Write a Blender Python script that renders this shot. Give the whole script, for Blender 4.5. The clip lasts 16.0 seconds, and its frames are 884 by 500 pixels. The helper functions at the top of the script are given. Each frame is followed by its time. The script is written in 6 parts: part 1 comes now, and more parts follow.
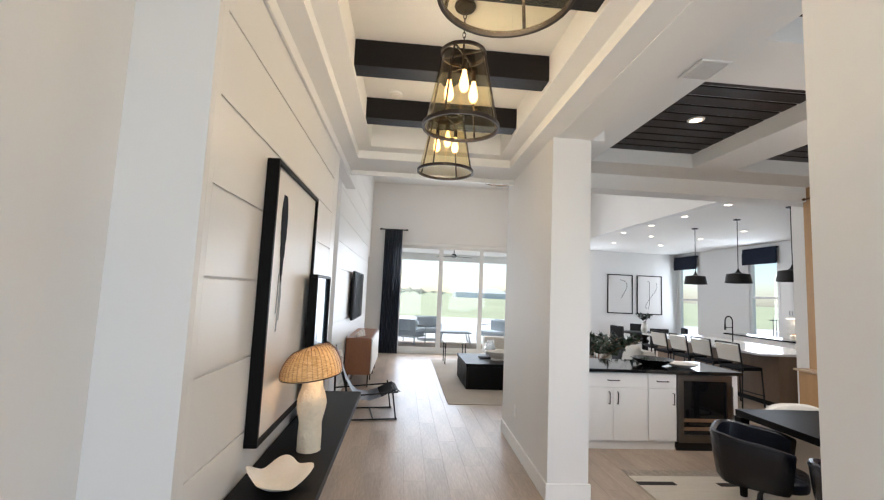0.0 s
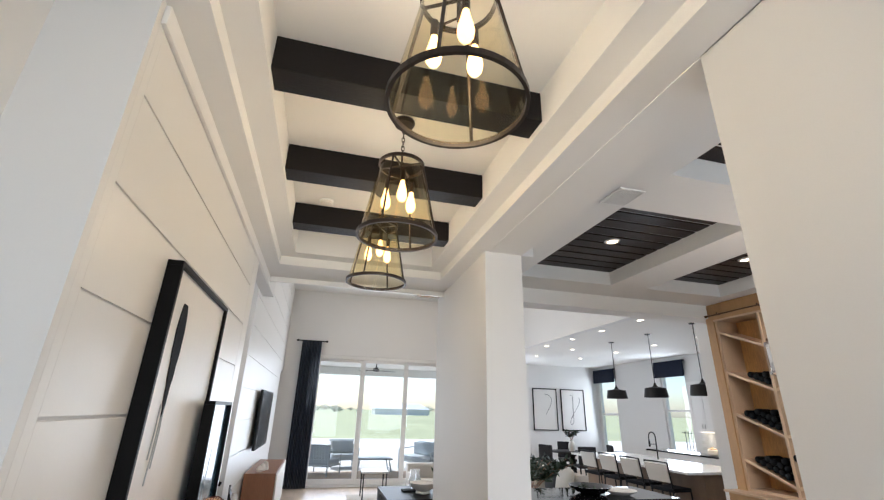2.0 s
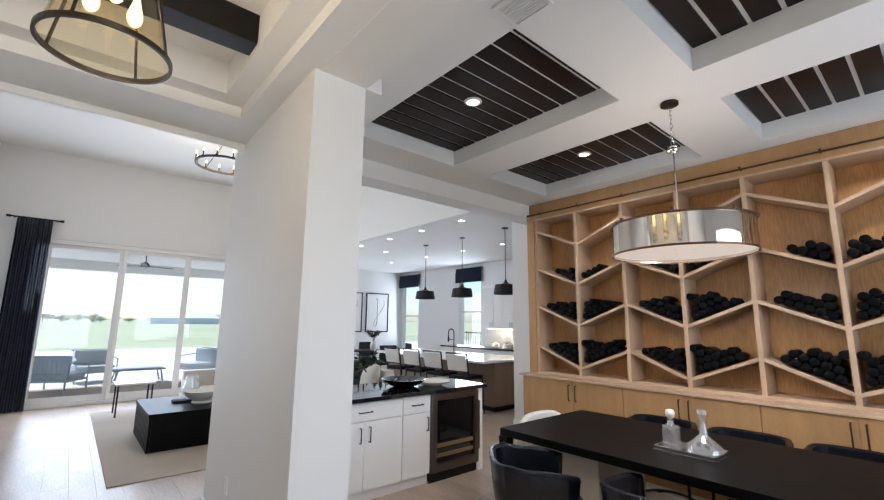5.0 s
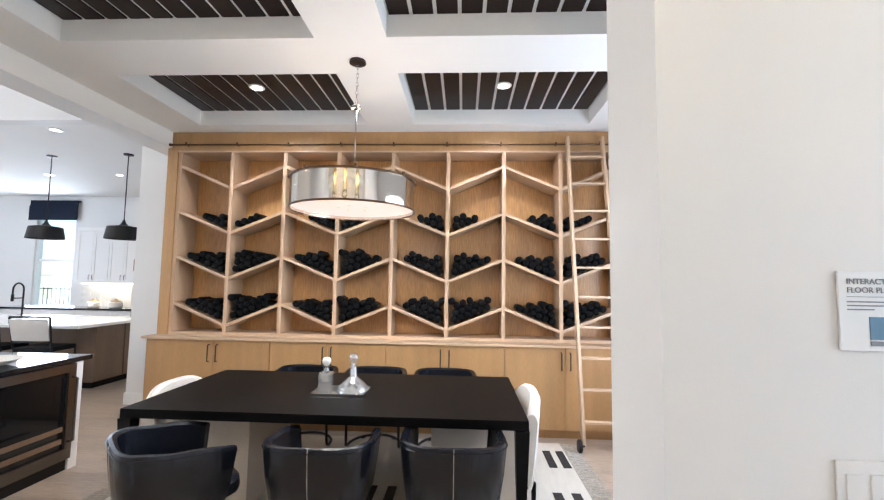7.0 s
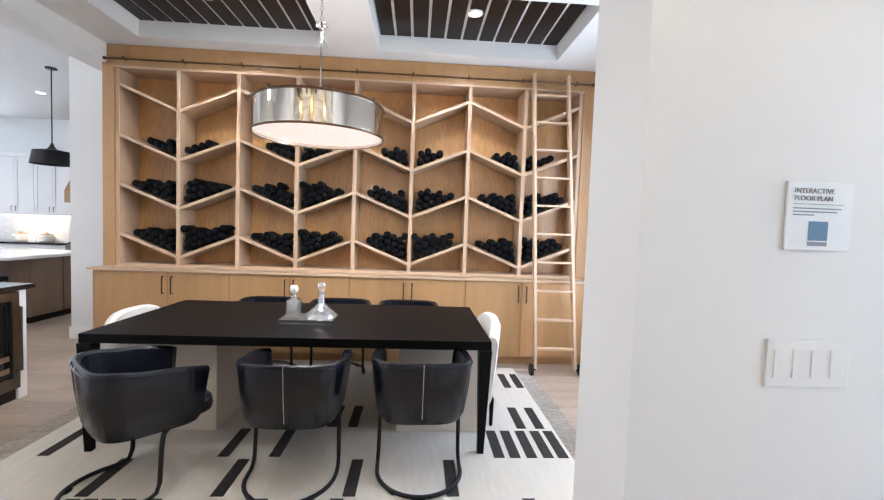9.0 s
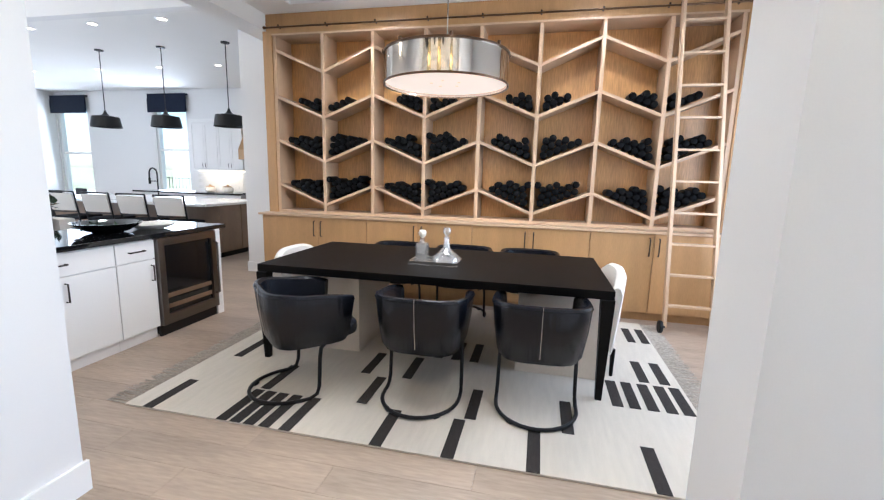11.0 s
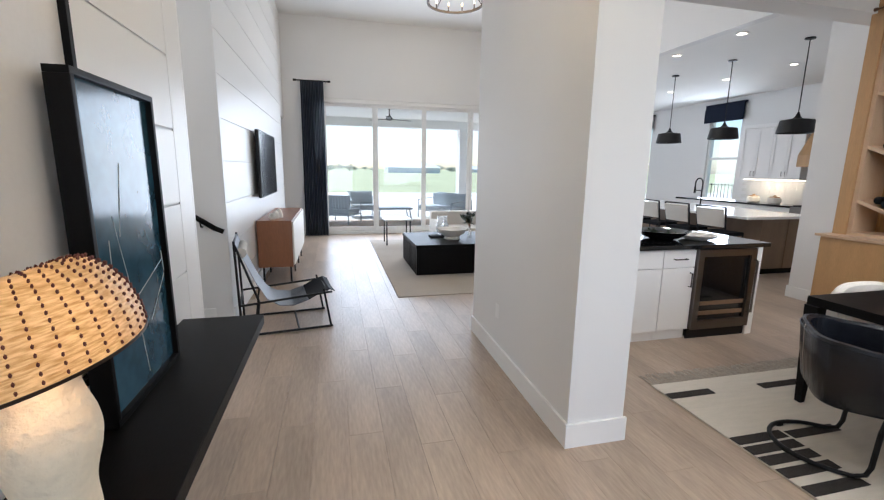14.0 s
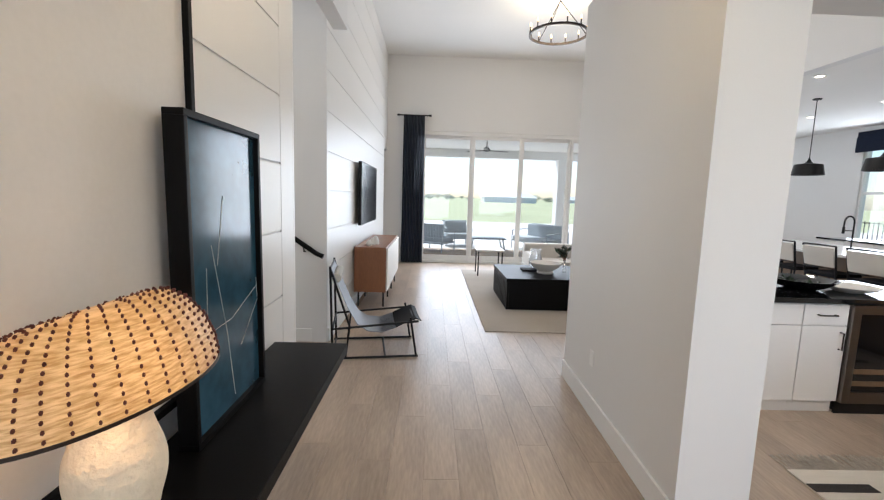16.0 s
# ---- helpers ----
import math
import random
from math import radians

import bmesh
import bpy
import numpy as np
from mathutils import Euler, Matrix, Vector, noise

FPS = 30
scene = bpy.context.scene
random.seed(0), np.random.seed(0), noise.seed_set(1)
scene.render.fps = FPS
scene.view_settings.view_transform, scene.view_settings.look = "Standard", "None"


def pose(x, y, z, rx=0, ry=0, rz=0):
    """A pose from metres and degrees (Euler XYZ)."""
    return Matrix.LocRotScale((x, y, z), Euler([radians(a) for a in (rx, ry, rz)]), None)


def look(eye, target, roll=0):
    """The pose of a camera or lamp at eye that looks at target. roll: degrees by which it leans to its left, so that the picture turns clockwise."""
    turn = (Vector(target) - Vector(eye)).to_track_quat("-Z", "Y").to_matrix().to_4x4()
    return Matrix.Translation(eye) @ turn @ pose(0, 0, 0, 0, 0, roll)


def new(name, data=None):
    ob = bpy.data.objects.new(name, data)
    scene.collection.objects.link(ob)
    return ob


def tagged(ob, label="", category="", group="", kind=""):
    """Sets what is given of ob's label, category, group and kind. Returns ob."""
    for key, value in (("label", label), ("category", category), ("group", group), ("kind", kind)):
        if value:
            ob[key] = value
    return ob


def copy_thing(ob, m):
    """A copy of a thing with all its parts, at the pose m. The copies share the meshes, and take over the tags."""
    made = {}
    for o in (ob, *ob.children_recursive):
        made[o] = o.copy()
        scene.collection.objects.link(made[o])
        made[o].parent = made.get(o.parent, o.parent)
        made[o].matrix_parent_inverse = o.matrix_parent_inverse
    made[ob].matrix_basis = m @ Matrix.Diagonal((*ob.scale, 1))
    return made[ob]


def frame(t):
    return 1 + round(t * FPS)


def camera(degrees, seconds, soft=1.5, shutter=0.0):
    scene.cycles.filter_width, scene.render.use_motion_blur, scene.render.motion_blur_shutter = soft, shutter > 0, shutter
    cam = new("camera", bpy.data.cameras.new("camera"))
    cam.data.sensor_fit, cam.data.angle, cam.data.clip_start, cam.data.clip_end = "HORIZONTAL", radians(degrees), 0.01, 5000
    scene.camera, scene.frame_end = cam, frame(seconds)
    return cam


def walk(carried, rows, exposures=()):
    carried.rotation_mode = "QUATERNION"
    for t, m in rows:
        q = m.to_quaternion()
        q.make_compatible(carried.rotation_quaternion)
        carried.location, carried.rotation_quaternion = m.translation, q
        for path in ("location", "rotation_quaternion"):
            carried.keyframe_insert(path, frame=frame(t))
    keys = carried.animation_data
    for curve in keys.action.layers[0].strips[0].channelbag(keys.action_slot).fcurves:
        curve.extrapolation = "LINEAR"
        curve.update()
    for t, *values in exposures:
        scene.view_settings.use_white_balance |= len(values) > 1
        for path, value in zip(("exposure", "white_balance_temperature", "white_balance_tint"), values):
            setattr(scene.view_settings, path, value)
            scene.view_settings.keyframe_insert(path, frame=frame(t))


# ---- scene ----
cam = camera(91.6, 16.0, soft=1.25)

PATH = [
    (0, (0.133, 0.099, 1.712), (0.297, 2.082, 1.908), 2.5),
    (0.5, (0.142, 0.157, 1.746), (0.392, 2.096, 2.164), 2.1),
    (1, (0.13, 0.184, 1.766), (0.461, 2.079, 2.315), 1.8),
    (1.5, (0.123, 0.225, 1.778), (0.53, 2.073, 2.424), 1.5),
    (2, (0.096, 0.323, 1.777), (0.568, 2.135, 2.479), 1.5),
    (2.5, (0.042, 0.459, 1.761), (0.596, 2.243, 2.476), 1.3),
    (3, (0.057, 0.582, 1.722), (0.665, 2.347, 2.441), 1.3),
    (5.5, (0.524, 1.584, 1.6), (2.078, 2.826, 1.807), 1.4),
    (6, (0.585, 1.682, 1.597), (2.393, 2.515, 1.789), 1.3),
    (6.5, (0.603, 1.744, 1.602), (2.548, 2.174, 1.777), 1.1),
    (7, (0.555, 1.784, 1.587), (2.546, 1.886, 1.736), 0.9),
    (7.5, (0.526, 1.82, 1.555), (2.523, 1.766, 1.655), 1.2),
    (8, (0.515, 1.846, 1.526), (2.512, 1.742, 1.534), 1.7),
    (10.5, (0.476, 1.907, 1.454), (2.446, 1.988, 1.114), 1.6),
    (11, (0.427, 1.88, 1.447), (2.351, 2.311, 1.11), 1.5),
    (11.5, (0.366, 1.861, 1.451), (2.118, 2.761, 1.102), 1.2),
    (12, (0.299, 1.843, 1.468), (1.805, 3.109, 1.11), 1.2),
    (12.5, (0.247, 1.826, 1.5), (1.49, 3.351, 1.136), 1.1),
    (13, (0.216, 1.822, 1.538), (1.185, 3.533, 1.169), 1.0),
    (13.5, (0.176, 1.834, 1.545), (0.877, 3.67, 1.177), 1.0),
    (14, (0.172, 1.836, 1.552), (0.649, 3.743, 1.184), 0.9),
    (14.5, (0.174, 1.827, 1.559), (0.518, 3.764, 1.201), 0.9),
    (15, (0.168, 1.817, 1.568), (0.418, 3.772, 1.231), 1.2),
    (15.5, (0.179, 1.862, 1.567), (0.33, 3.833, 1.266), 1.5),
    (16, (0.221, 1.948, 1.576), (0.272, 3.933, 1.33), 1.8),
]
EXPOSURES = [(0, 0.46, 5850, 10), (3, 0.40, 5650, 10), (5.5, 0.50, 5480, 10), (6.2, 0.92, 5560, 10), (7, 1.10, 5450, 10), (10.5, 1.06, 5300, 10), (12, 0.88, 5330, 10), (12.5, 0.76, 5300, 10), (14, 0.52, 5550, 10), (15, 0.48, 5700, 10), (16, 0.50, 5800, 10)]
walk(cam, [(t, look(eye, target, roll)) for t, eye, target, roll in PATH], EXPOSURES)
SUN, SKY = 5.0, 0.15
P_SLIDER, P_KITCHEN, P_NOOK, P_ENTRY, P_STAIR = 112, 34, 30, 36, 34
P_PEND, P_LAMP, P_DOWN, P_DRUM, P_KDOWN = 7.8, 1.10, 42, 15, 23
P_RING, P_DINING = 40, 31

# ---------------------------------------------------------------- world and light
world = bpy.data.worlds.new("sky")
scene.world = world
world.use_nodes = True
wn = world.node_tree.nodes
sky = wn.new("ShaderNodeTexSky")
sky.sky_type = "NISHITA"
sky.sun_disc = False
sky.sun_elevation, sky.sun_rotation = radians(47), radians(335)
wn["Background"].inputs[1].default_value = SKY
world.node_tree.links.new(sky.outputs[0], wn["Background"].inputs[0])


def lamp(name, kind, m, power, color, **more):
    data = bpy.data.lights.new(name, kind)
    data.energy, data.color = power, color
    ob = new(name, data)
    ob.matrix_world = m
    if "size" in more:
        if kind == "AREA":
            data.shape, data.size, data.size_y = "RECTANGLE", more["size"][0], more["size"][1]
        else:
            data.shadow_soft_size = more["size"]
    if "cone" in more:
        data.spot_size, data.spot_blend = radians(more["cone"]), 0.6
    return ob


sun = lamp("sun", "SUN", look((0, 0, 0), (0.35, -0.75, -0.9)), SUN, (1.0, 0.96, 0.9))
sun.data.angle = radians(3)
DAY = (0.95, 0.975, 1.0)
WARM = (1.0, 0.76, 0.47)
SPOT = (1.0, 0.90, 0.77)
# daylight standing in the real openings, and one added fill at the stairs
lamp("slider_daylight", "AREA", look((1.9, 12.1, 1.6), (1.9, 0, 1.2)), P_SLIDER, DAY, size=(4.2, 2.7))
lamp("kitchen_daylight", "AREA", look((9.9, 11.2, 2.0), (0, 10.6, 1.4)), P_KITCHEN, DAY, size=(1.1, 2.2))
lamp("nook_daylight", "AREA", look((9.9, 14.3, 2.0), (0, 13.5, 1.4)), P_KITCHEN * 0.6, DAY, size=(1.1, 2.2))
lamp("nook_side_daylight", "AREA", look((6.075, 14.85, 1.8), (6.075, 0, 1.2)), P_NOOK, DAY, size=(0.95, 2.2))
lamp("entry_daylight", "AREA", look((0.3, -2.55, 1.5), (0.3, 6, 1.6)), P_ENTRY, DAY, size=(1.8, 2.4))
lamp("dining_daylight", "AREA", look((3.75, -0.20, 1.7), (3.75, 6, 1.5)), P_DINING, DAY, size=(2.1, 1.9))
# added warm fill before the solid stair wall, brightens the pier
lamp("stair_hall_fill", "AREA", look((-3.9, 5.5, 3.0), (0, 5.6, 1.5)), P_STAIR, (1.0, 0.95, 0.88), size=(1.2, 1.4))


# ---------------------------------------------------------------- materials
def nodes_of(mat):
    mat.use_nodes = True
    return mat.node_tree.nodes, mat.node_tree.links, mat.node_tree.nodes["Principled BSDF"]


def surface(name, color, rough=0.6, metal=0.0, vary=0.06, scale=3.0, grain=60.0, bump=0.05, stretch=(1, 1, 1), spread=0.0, sheen=0.0, coat=0.0, spec=0.5):
    """A node material with broad and fine variation, a fine relief, and a shift of tone from piece to piece."""
    mat = bpy.data.materials.new(name)
    n, l, b = nodes_of(mat)
    tc = n.new("ShaderNodeTexCoord")
    mp = n.new("ShaderNodeMapping")
    mp.inputs["Scale"].default_value = stretch
    l.new(tc.outputs["Object"], mp.inputs[0])
    big = n.new("ShaderNodeTexNoise")
    big.inputs["Scale"].default_value, big.inputs["Detail"].default_value = scale, 3
    fine = n.new("ShaderNodeTexNoise")
    fine.inputs["Scale"].default_value, fine.inputs["Detail"].default_value = grain, 4
    l.new(mp.outputs[0], big.inputs["Vector"])
    l.new(mp.outputs[0], fine.inputs["Vector"])
    mix = n.new("ShaderNodeMath")
    mix.operation = "ADD"
    l.new(big.outputs["Fac"], mix.inputs[0])
    l.new(fine.outputs["Fac"], mix.inputs[1])
    last = mix.outputs[0]
    if spread:
        info = n.new("ShaderNodeObjectInfo")
        off = n.new("ShaderNodeMath")
        off.operation = "MULTIPLY_ADD"
        off.inputs[1].default_value = spread
        l.new(info.outputs["Random"], off.inputs[0])
        l.new(mix.outputs[0], off.inputs[2])
        last = off.outputs[0]
    ramp = n.new("ShaderNodeMapRange")
    ramp.inputs["From Min"].default_value, ramp.inputs["From Max"].default_value = 0.6, 1.4 + spread
    ramp.inputs["To Min"].default_value, ramp.inputs["To Max"].default_value = 1 - vary, 1 + vary
    l.new(last, ramp.inputs["Value"])
    hue = n.new("ShaderNodeHueSaturation")
    hue.inputs["Color"].default_value = (*color, 1)
    l.new(ramp.outputs[0], hue.inputs["Value"])
    l.new(hue.outputs[0], b.inputs["Base Color"])
    b.inputs["Roughness"].default_value, b.inputs["Metallic"].default_value = rough, metal
    b.inputs["Specular IOR Level"].default_value = spec
    if sheen:
        b.inputs["Sheen Weight"].default_value = sheen
    if coat:
        b.inputs["Coat Weight"].default_value = coat
    if bump:
        bp = n.new("ShaderNodeBump")
        bp.inputs["Strength"].default_value, bp.inputs["Distance"].default_value = bump, 0.01
        l.new(fine.outputs["Fac"], bp.inputs["Height"])
        l.new(bp.outputs[0], b.inputs["Normal"])
    return mat


def glass(name, color=(1, 1, 1), rough=0.0, gloss_at=0.04, frost=0.0):
    """Thin clear glass: mostly see-through, with a real mirror-like gloss."""
    mat = bpy.data.materials.new(name)
    n, l, b = nodes_of(mat)
    out = n["Material Output"]
    clear, gloss, mix, lw = n.new("ShaderNodeBsdfTransparent"), n.new("ShaderNodeBsdfGlossy"), n.new("ShaderNodeMixShader"), n.new("ShaderNodeLayerWeight")
    steep, rise = n.new("ShaderNodeMath"), n.new("ShaderNodeMath")
    steep.operation, rise.operation = "POWER", "MULTIPLY_ADD"
    steep.inputs[1].default_value = 4.0
    rise.inputs[1].default_value, rise.inputs[2].default_value = 0.75, gloss_at
    lw.inputs["Blend"].default_value = 0.5
    l.new(lw.outputs["Facing"], steep.inputs[0])
    l.new(steep.outputs[0], rise.inputs[0])
    clear.inputs[0].default_value = (*color, 1)
    gloss.inputs["Roughness"].default_value = rough
    l.new(rise.outputs[0], mix.inputs[0])
    l.new(clear.outputs[0], mix.inputs[1])
    l.new(gloss.outputs[0], mix.inputs[2])
    last = mix
    if frost:
        haze, white = n.new("ShaderNodeMixShader"), n.new("ShaderNodeBsdfTranslucent")
        white.inputs[0].default_value = (0.92, 0.92, 0.92, 1)
        haze.inputs[0].default_value = frost
        l.new(mix.outputs[0], haze.inputs[1])
        l.new(white.outputs[0], haze.inputs[2])
        last = haze
    l.new(last.outputs[0], out.inputs[0])
    return mat


def glow(name, color, strength):
    mat = bpy.data.materials.new(name)
    n, l, b = nodes_of(mat)
    b.inputs["Base Color"].default_value = (*color, 1)
    b.inputs["Emission Color"].default_value = (*color, 1)
    b.inputs["Emission Strength"].default_value = strength
    return mat


WALL = surface("white_wall_paint", (0.75, 0.74, 0.725), 0.55, vary=0.015, scale=1.2, grain=180, bump=0.03)
TRIM = surface("white_trim_paint", (0.83, 0.82, 0.80), 0.35, vary=0.01, scale=2, grain=150, bump=0.015)
PANEL = surface("white_panel_paint", (0.76, 0.75, 0.73), 0.38, vary=0.012, scale=2, grain=90, bump=0.02, spread=0.2)
CEIL = surface("ceiling_paint", (0.82, 0.81, 0.785), 0.75, vary=0.015, scale=1.5, grain=220, bump=0.05)
PLANK = surface("grey_oak_plank", (0.405, 0.318, 0.243), 0.33, spec=0.42, vary=0.34, scale=1.1, grain=12, bump=0.03, stretch=(5, 0.7, 1), spread=0.25)
GROUT = surface("floor_joint", (0.34, 0.258, 0.188), 0.8)
BEAM = surface("black_stained_beam", (0.007, 0.0055, 0.005), 0.5, spec=0.25, vary=0.35, scale=3, grain=40, bump=0.2, stretch=(0.6, 5, 5))
SLAT = surface("dark_stained_slat", (0.0135, 0.0066, 0.0045), 0.32, spec=0.16, vary=0.45, scale=4, grain=30, bump=0.12, stretch=(0.5, 8, 1), spread=0.4)
OAK = surface("light_oak", (0.41, 0.235, 0.097), 0.42, vary=0.22, scale=2.0, grain=35, bump=0.04, stretch=(5, 5, 0.5), spread=0.3)
OAKEDGE = surface("pale_oak_edge", (0.52, 0.365, 0.235), 0.45, vary=0.10, scale=3, grain=40, bump=0.04, stretch=(4, 4, 0.6), spread=0.25)
OAKBACK = surface("oak_veneer_back", (0.50, 0.275, 0.10), 0.30, vary=0.36, scale=1.1, grain=25, bump=0.03, stretch=(3, 3, 0.35))
WALNUT = surface("walnut_veneer", (0.26, 0.105, 0.045), 0.38, vary=0.2, scale=2, grain=24, bump=0.03, stretch=(4, 4, 0.5))
ISLAND = surface("brown_oak_island", (0.17, 0.105, 0.06), 0.45, vary=0.2, scale=2, grain=24, bump=0.04, stretch=(4, 4, 0.5))
BLACKWOOD = surface("black_wood", (0.0045, 0.004, 0.004), 0.45, spec=0.1, vary=0.3, scale=3, grain=50, bump=0.08, stretch=(5, 0.7, 1))
BLACKMETAL = surface("black_metal", (0.007, 0.007, 0.008), 0.45, metal=0.0, spec=0.3, vary=0.15, bump=0.02)
BRONZE = surface("dark_bronze", (0.022, 0.013, 0.008), 0.42, metal=0.35, vary=0.3, scale=8, bump=0.05)
RIMMETAL = surface("brown_bronze_rim", (0.12, 0.07, 0.04), 0.28, metal=0.85, vary=0.2, scale=8, bump=0.02)
CHROME = surface("polished_chrome", (0.80, 0.79, 0.76), 0.07, metal=1.0, vary=0.02, bump=0.0)
STEEL = surface("brushed_steel", (0.20, 0.18, 0.165), 0.30, metal=1.0, vary=0.05, scale=4, grain=80, bump=0.02, stretch=(1, 1, 12))
LEATHER = surface("black_leather", (0.005, 0.006, 0.010), 0.25, spec=0.45, vary=0.3, scale=9, grain=22, bump=0.55, stretch=(1, 1, 0.10))
STITCH = surface("pale_stitching", (0.50, 0.42, 0.34), 0.8)
BOUCLE = surface("cream_upholstery", (0.70, 0.66, 0.60), 0.95, vary=0.06, scale=12, grain=220, bump=0.35, sheen=0.3)
CABINET = surface("white_cabinet_paint", (0.80, 0.785, 0.77), 0.30, vary=0.012, bump=0.01, spread=0.1)
STONE = surface("black_granite", (0.010, 0.010, 0.011), 0.06, vary=0.5, scale=30, grain=200, bump=0.0, coat=0.3)
QUARTZ = surface("white_quartz", (0.78, 0.77, 0.75), 0.15, vary=0.04, scale=3, bump=0.0)
GLOSSBLACK = surface("black_glass_door", (0.006, 0.006, 0.007), 0.05, vary=0.1, bump=0.0)
SCREEN = surface("dark_screen", (0.008, 0.009, 0.011), 0.12, vary=0.05, bump=0.0)
CURTAIN = surface("navy_curtain", (0.005, 0.010, 0.026), 0.85, spec=0.1, vary=0.25, scale=10, grain=200, bump=0.2, sheen=0.2)
BOTTLE = surface("dark_bottle_glass", (0.0025, 0.0025, 0.003), 0.5, spec=0.08, vary=0.3, spread=0.5, bump=0.0)
IVORY = surface("ivory_rug_wool", (0.64, 0.585, 0.50), 0.95, vary=0.08, scale=5, grain=150, bump=0.4, stretch=(1, 6, 1))
CHARCOAL = surface("charcoal_rug_wool", (0.028, 0.023, 0.020), 0.95, vary=0.35, scale=14, grain=120, bump=0.5, stretch=(1, 4, 1))
FRINGE = surface("rug_fringe", (0.50, 0.45, 0.38), 0.95, vary=0.3, scale=40, grain=200, bump=0.8)
GREYRUG = surface("taupe_rug", (0.42, 0.37, 0.31), 0.95, vary=0.08, scale=2, grain=180, bump=0.4)
CERAMIC = surface("rough_white_ceramic", (0.77, 0.69, 0.54), 0.8, vary=0.08, scale=10, grain=40, bump=0.8)
PLASTER = surface("white_ceramic", (0.76, 0.73, 0.67), 0.5, vary=0.05, scale=6, bump=0.1)
KNOT = surface("dark_red_knot", (0.09, 0.018, 0.012), 0.6, vary=0.2)
PICTURE = surface("white_print", (0.72, 0.70, 0.67), 0.45, vary=0.03, scale=2, bump=0.0)
INK = surface("black_ink", (0.014, 0.016, 0.022), 0.8, spec=0.1, vary=0.5, scale=5)
NAVYPRINT = surface("blue_black_print", (0.028, 0.075, 0.115), 0.13, vary=0.45, scale=1.6, grain=12, bump=0.0, spec=0.5)
CHALK = surface("pale_chalk_line", (0.42, 0.46, 0.48), 0.7)
LEAF = surface("dark_leaf", (0.014, 0.032, 0.014), 0.45, vary=0.35, scale=6, spread=0.6)
# terrace furniture grey, paled in its colour to imitate outdoor glare
FABRIC_GREY = surface("glare_lifted_grey_fabric", (0.40, 0.44, 0.47), 0.9, vary=0.1, grain=180, bump=0.3)
FABRIC_PALE = surface("pale_sofa_fabric", (0.60, 0.57, 0.52), 0.9, vary=0.06, grain=180, bump=0.3)
FABRIC_BLACK = surface("black_cushion_fabric", (0.018, 0.018, 0.02), 0.9, vary=0.2, grain=160, bump=0.3)
SLING = surface("black_sling_leather", (0.008, 0.008, 0.010), 0.7, spec=0.12, vary=0.2, grain=100, bump=0.08)
SLINGPALE = surface("grey_white_sling", (0.24, 0.26, 0.30), 0.6, vary=0.15, grain=60, bump=0.1)
CONCRETE = surface("pale_paver", (0.50, 0.48, 0.45), 0.85, vary=0.08, scale=1, grain=60, bump=0.1)
GRASS = surface("field_grass", (0.36, 0.37, 0.20), 0.95, vary=0.25, scale=0.08, grain=2.0, bump=0.0)
SAND = surface("pale_sand", (0.66, 0.62, 0.56), 0.95, vary=0.2, scale=0.2, grain=3.0, bump=0.0)
# distance haze is painted into these pale wall, roof and leaf colours
HAZEWALL = surface("hazed_house_wall", (0.80, 0.79, 0.77), 0.9)
HAZEROOF = surface("hazed_roof", (0.66, 0.67, 0.68), 0.9, spread=0.5, vary=0.2)
HAZETREE = surface("hazed_tree_leaf", (0.42, 0.46, 0.38), 0.9, vary=0.4, scale=0.5, spread=0.6)
PAPER = surface("white_paper", (0.78, 0.79, 0.80), 0.4, vary=0.01)
PRINTBLUE = surface("blue_print", (0.10, 0.20, 0.32), 0.5)
GREYINK = surface("grey_ink", (0.22, 0.23, 0.26), 0.5)
TILE = surface("white_backsplash_tile", (0.74, 0.73, 0.70), 0.12, vary=0.03, spread=0.2)
CLEAR = glass("clear_pane", (0.97, 0.985, 0.99), 0.0, 0.03)
CRYSTAL = glass("crystal", (0.98, 0.98, 0.97), 0.05, 0.26, 0.15)
MIRRORBAND = bpy.data.materials.new("two_way_mirror")
_n, _l, _b = nodes_of(MIRRORBAND)
_g, _t, _m = _n.new("ShaderNodeBsdfGlossy"), _n.new("ShaderNodeBsdfTransparent"), _n.new("ShaderNodeMixShader")
_g.inputs["Color"].default_value, _g.inputs["Roughness"].default_value = (0.80, 0.77, 0.72, 1), 0.05
_t.inputs[0].default_value = (0.75, 0.68, 0.58, 1)
_m.inputs[0].default_value = 0.80
_l.new(_t.outputs[0], _m.inputs[1])
_l.new(_g.outputs[0], _m.inputs[2])
_l.new(_m.outputs[0], _n["Material Output"].inputs[0])
AMBER = glass("smoky_glass", (0.985, 0.92, 0.72), 0.02, 0.04, 0.0)
BULB = glow("warm_bulb", (1.0, 0.62, 0.24), 3.4)
PEDESTAL = surface("cream_pedestal", (0.68, 0.60, 0.50), 0.6, vary=0.05, scale=3, grain=60, bump=0.05)
DOWN = glow("downlight", (1.0, 0.80, 0.55), 9)
DOWNWARM = glow("warm_downlight", (1.0, 0.74, 0.44), 6.0)
CANDLE = glow("candle_bulb", (1.0, 0.68, 0.34), 3)
DIFFUSER = glow("drum_diffuser", (1.0, 0.80, 0.62), 0.35)


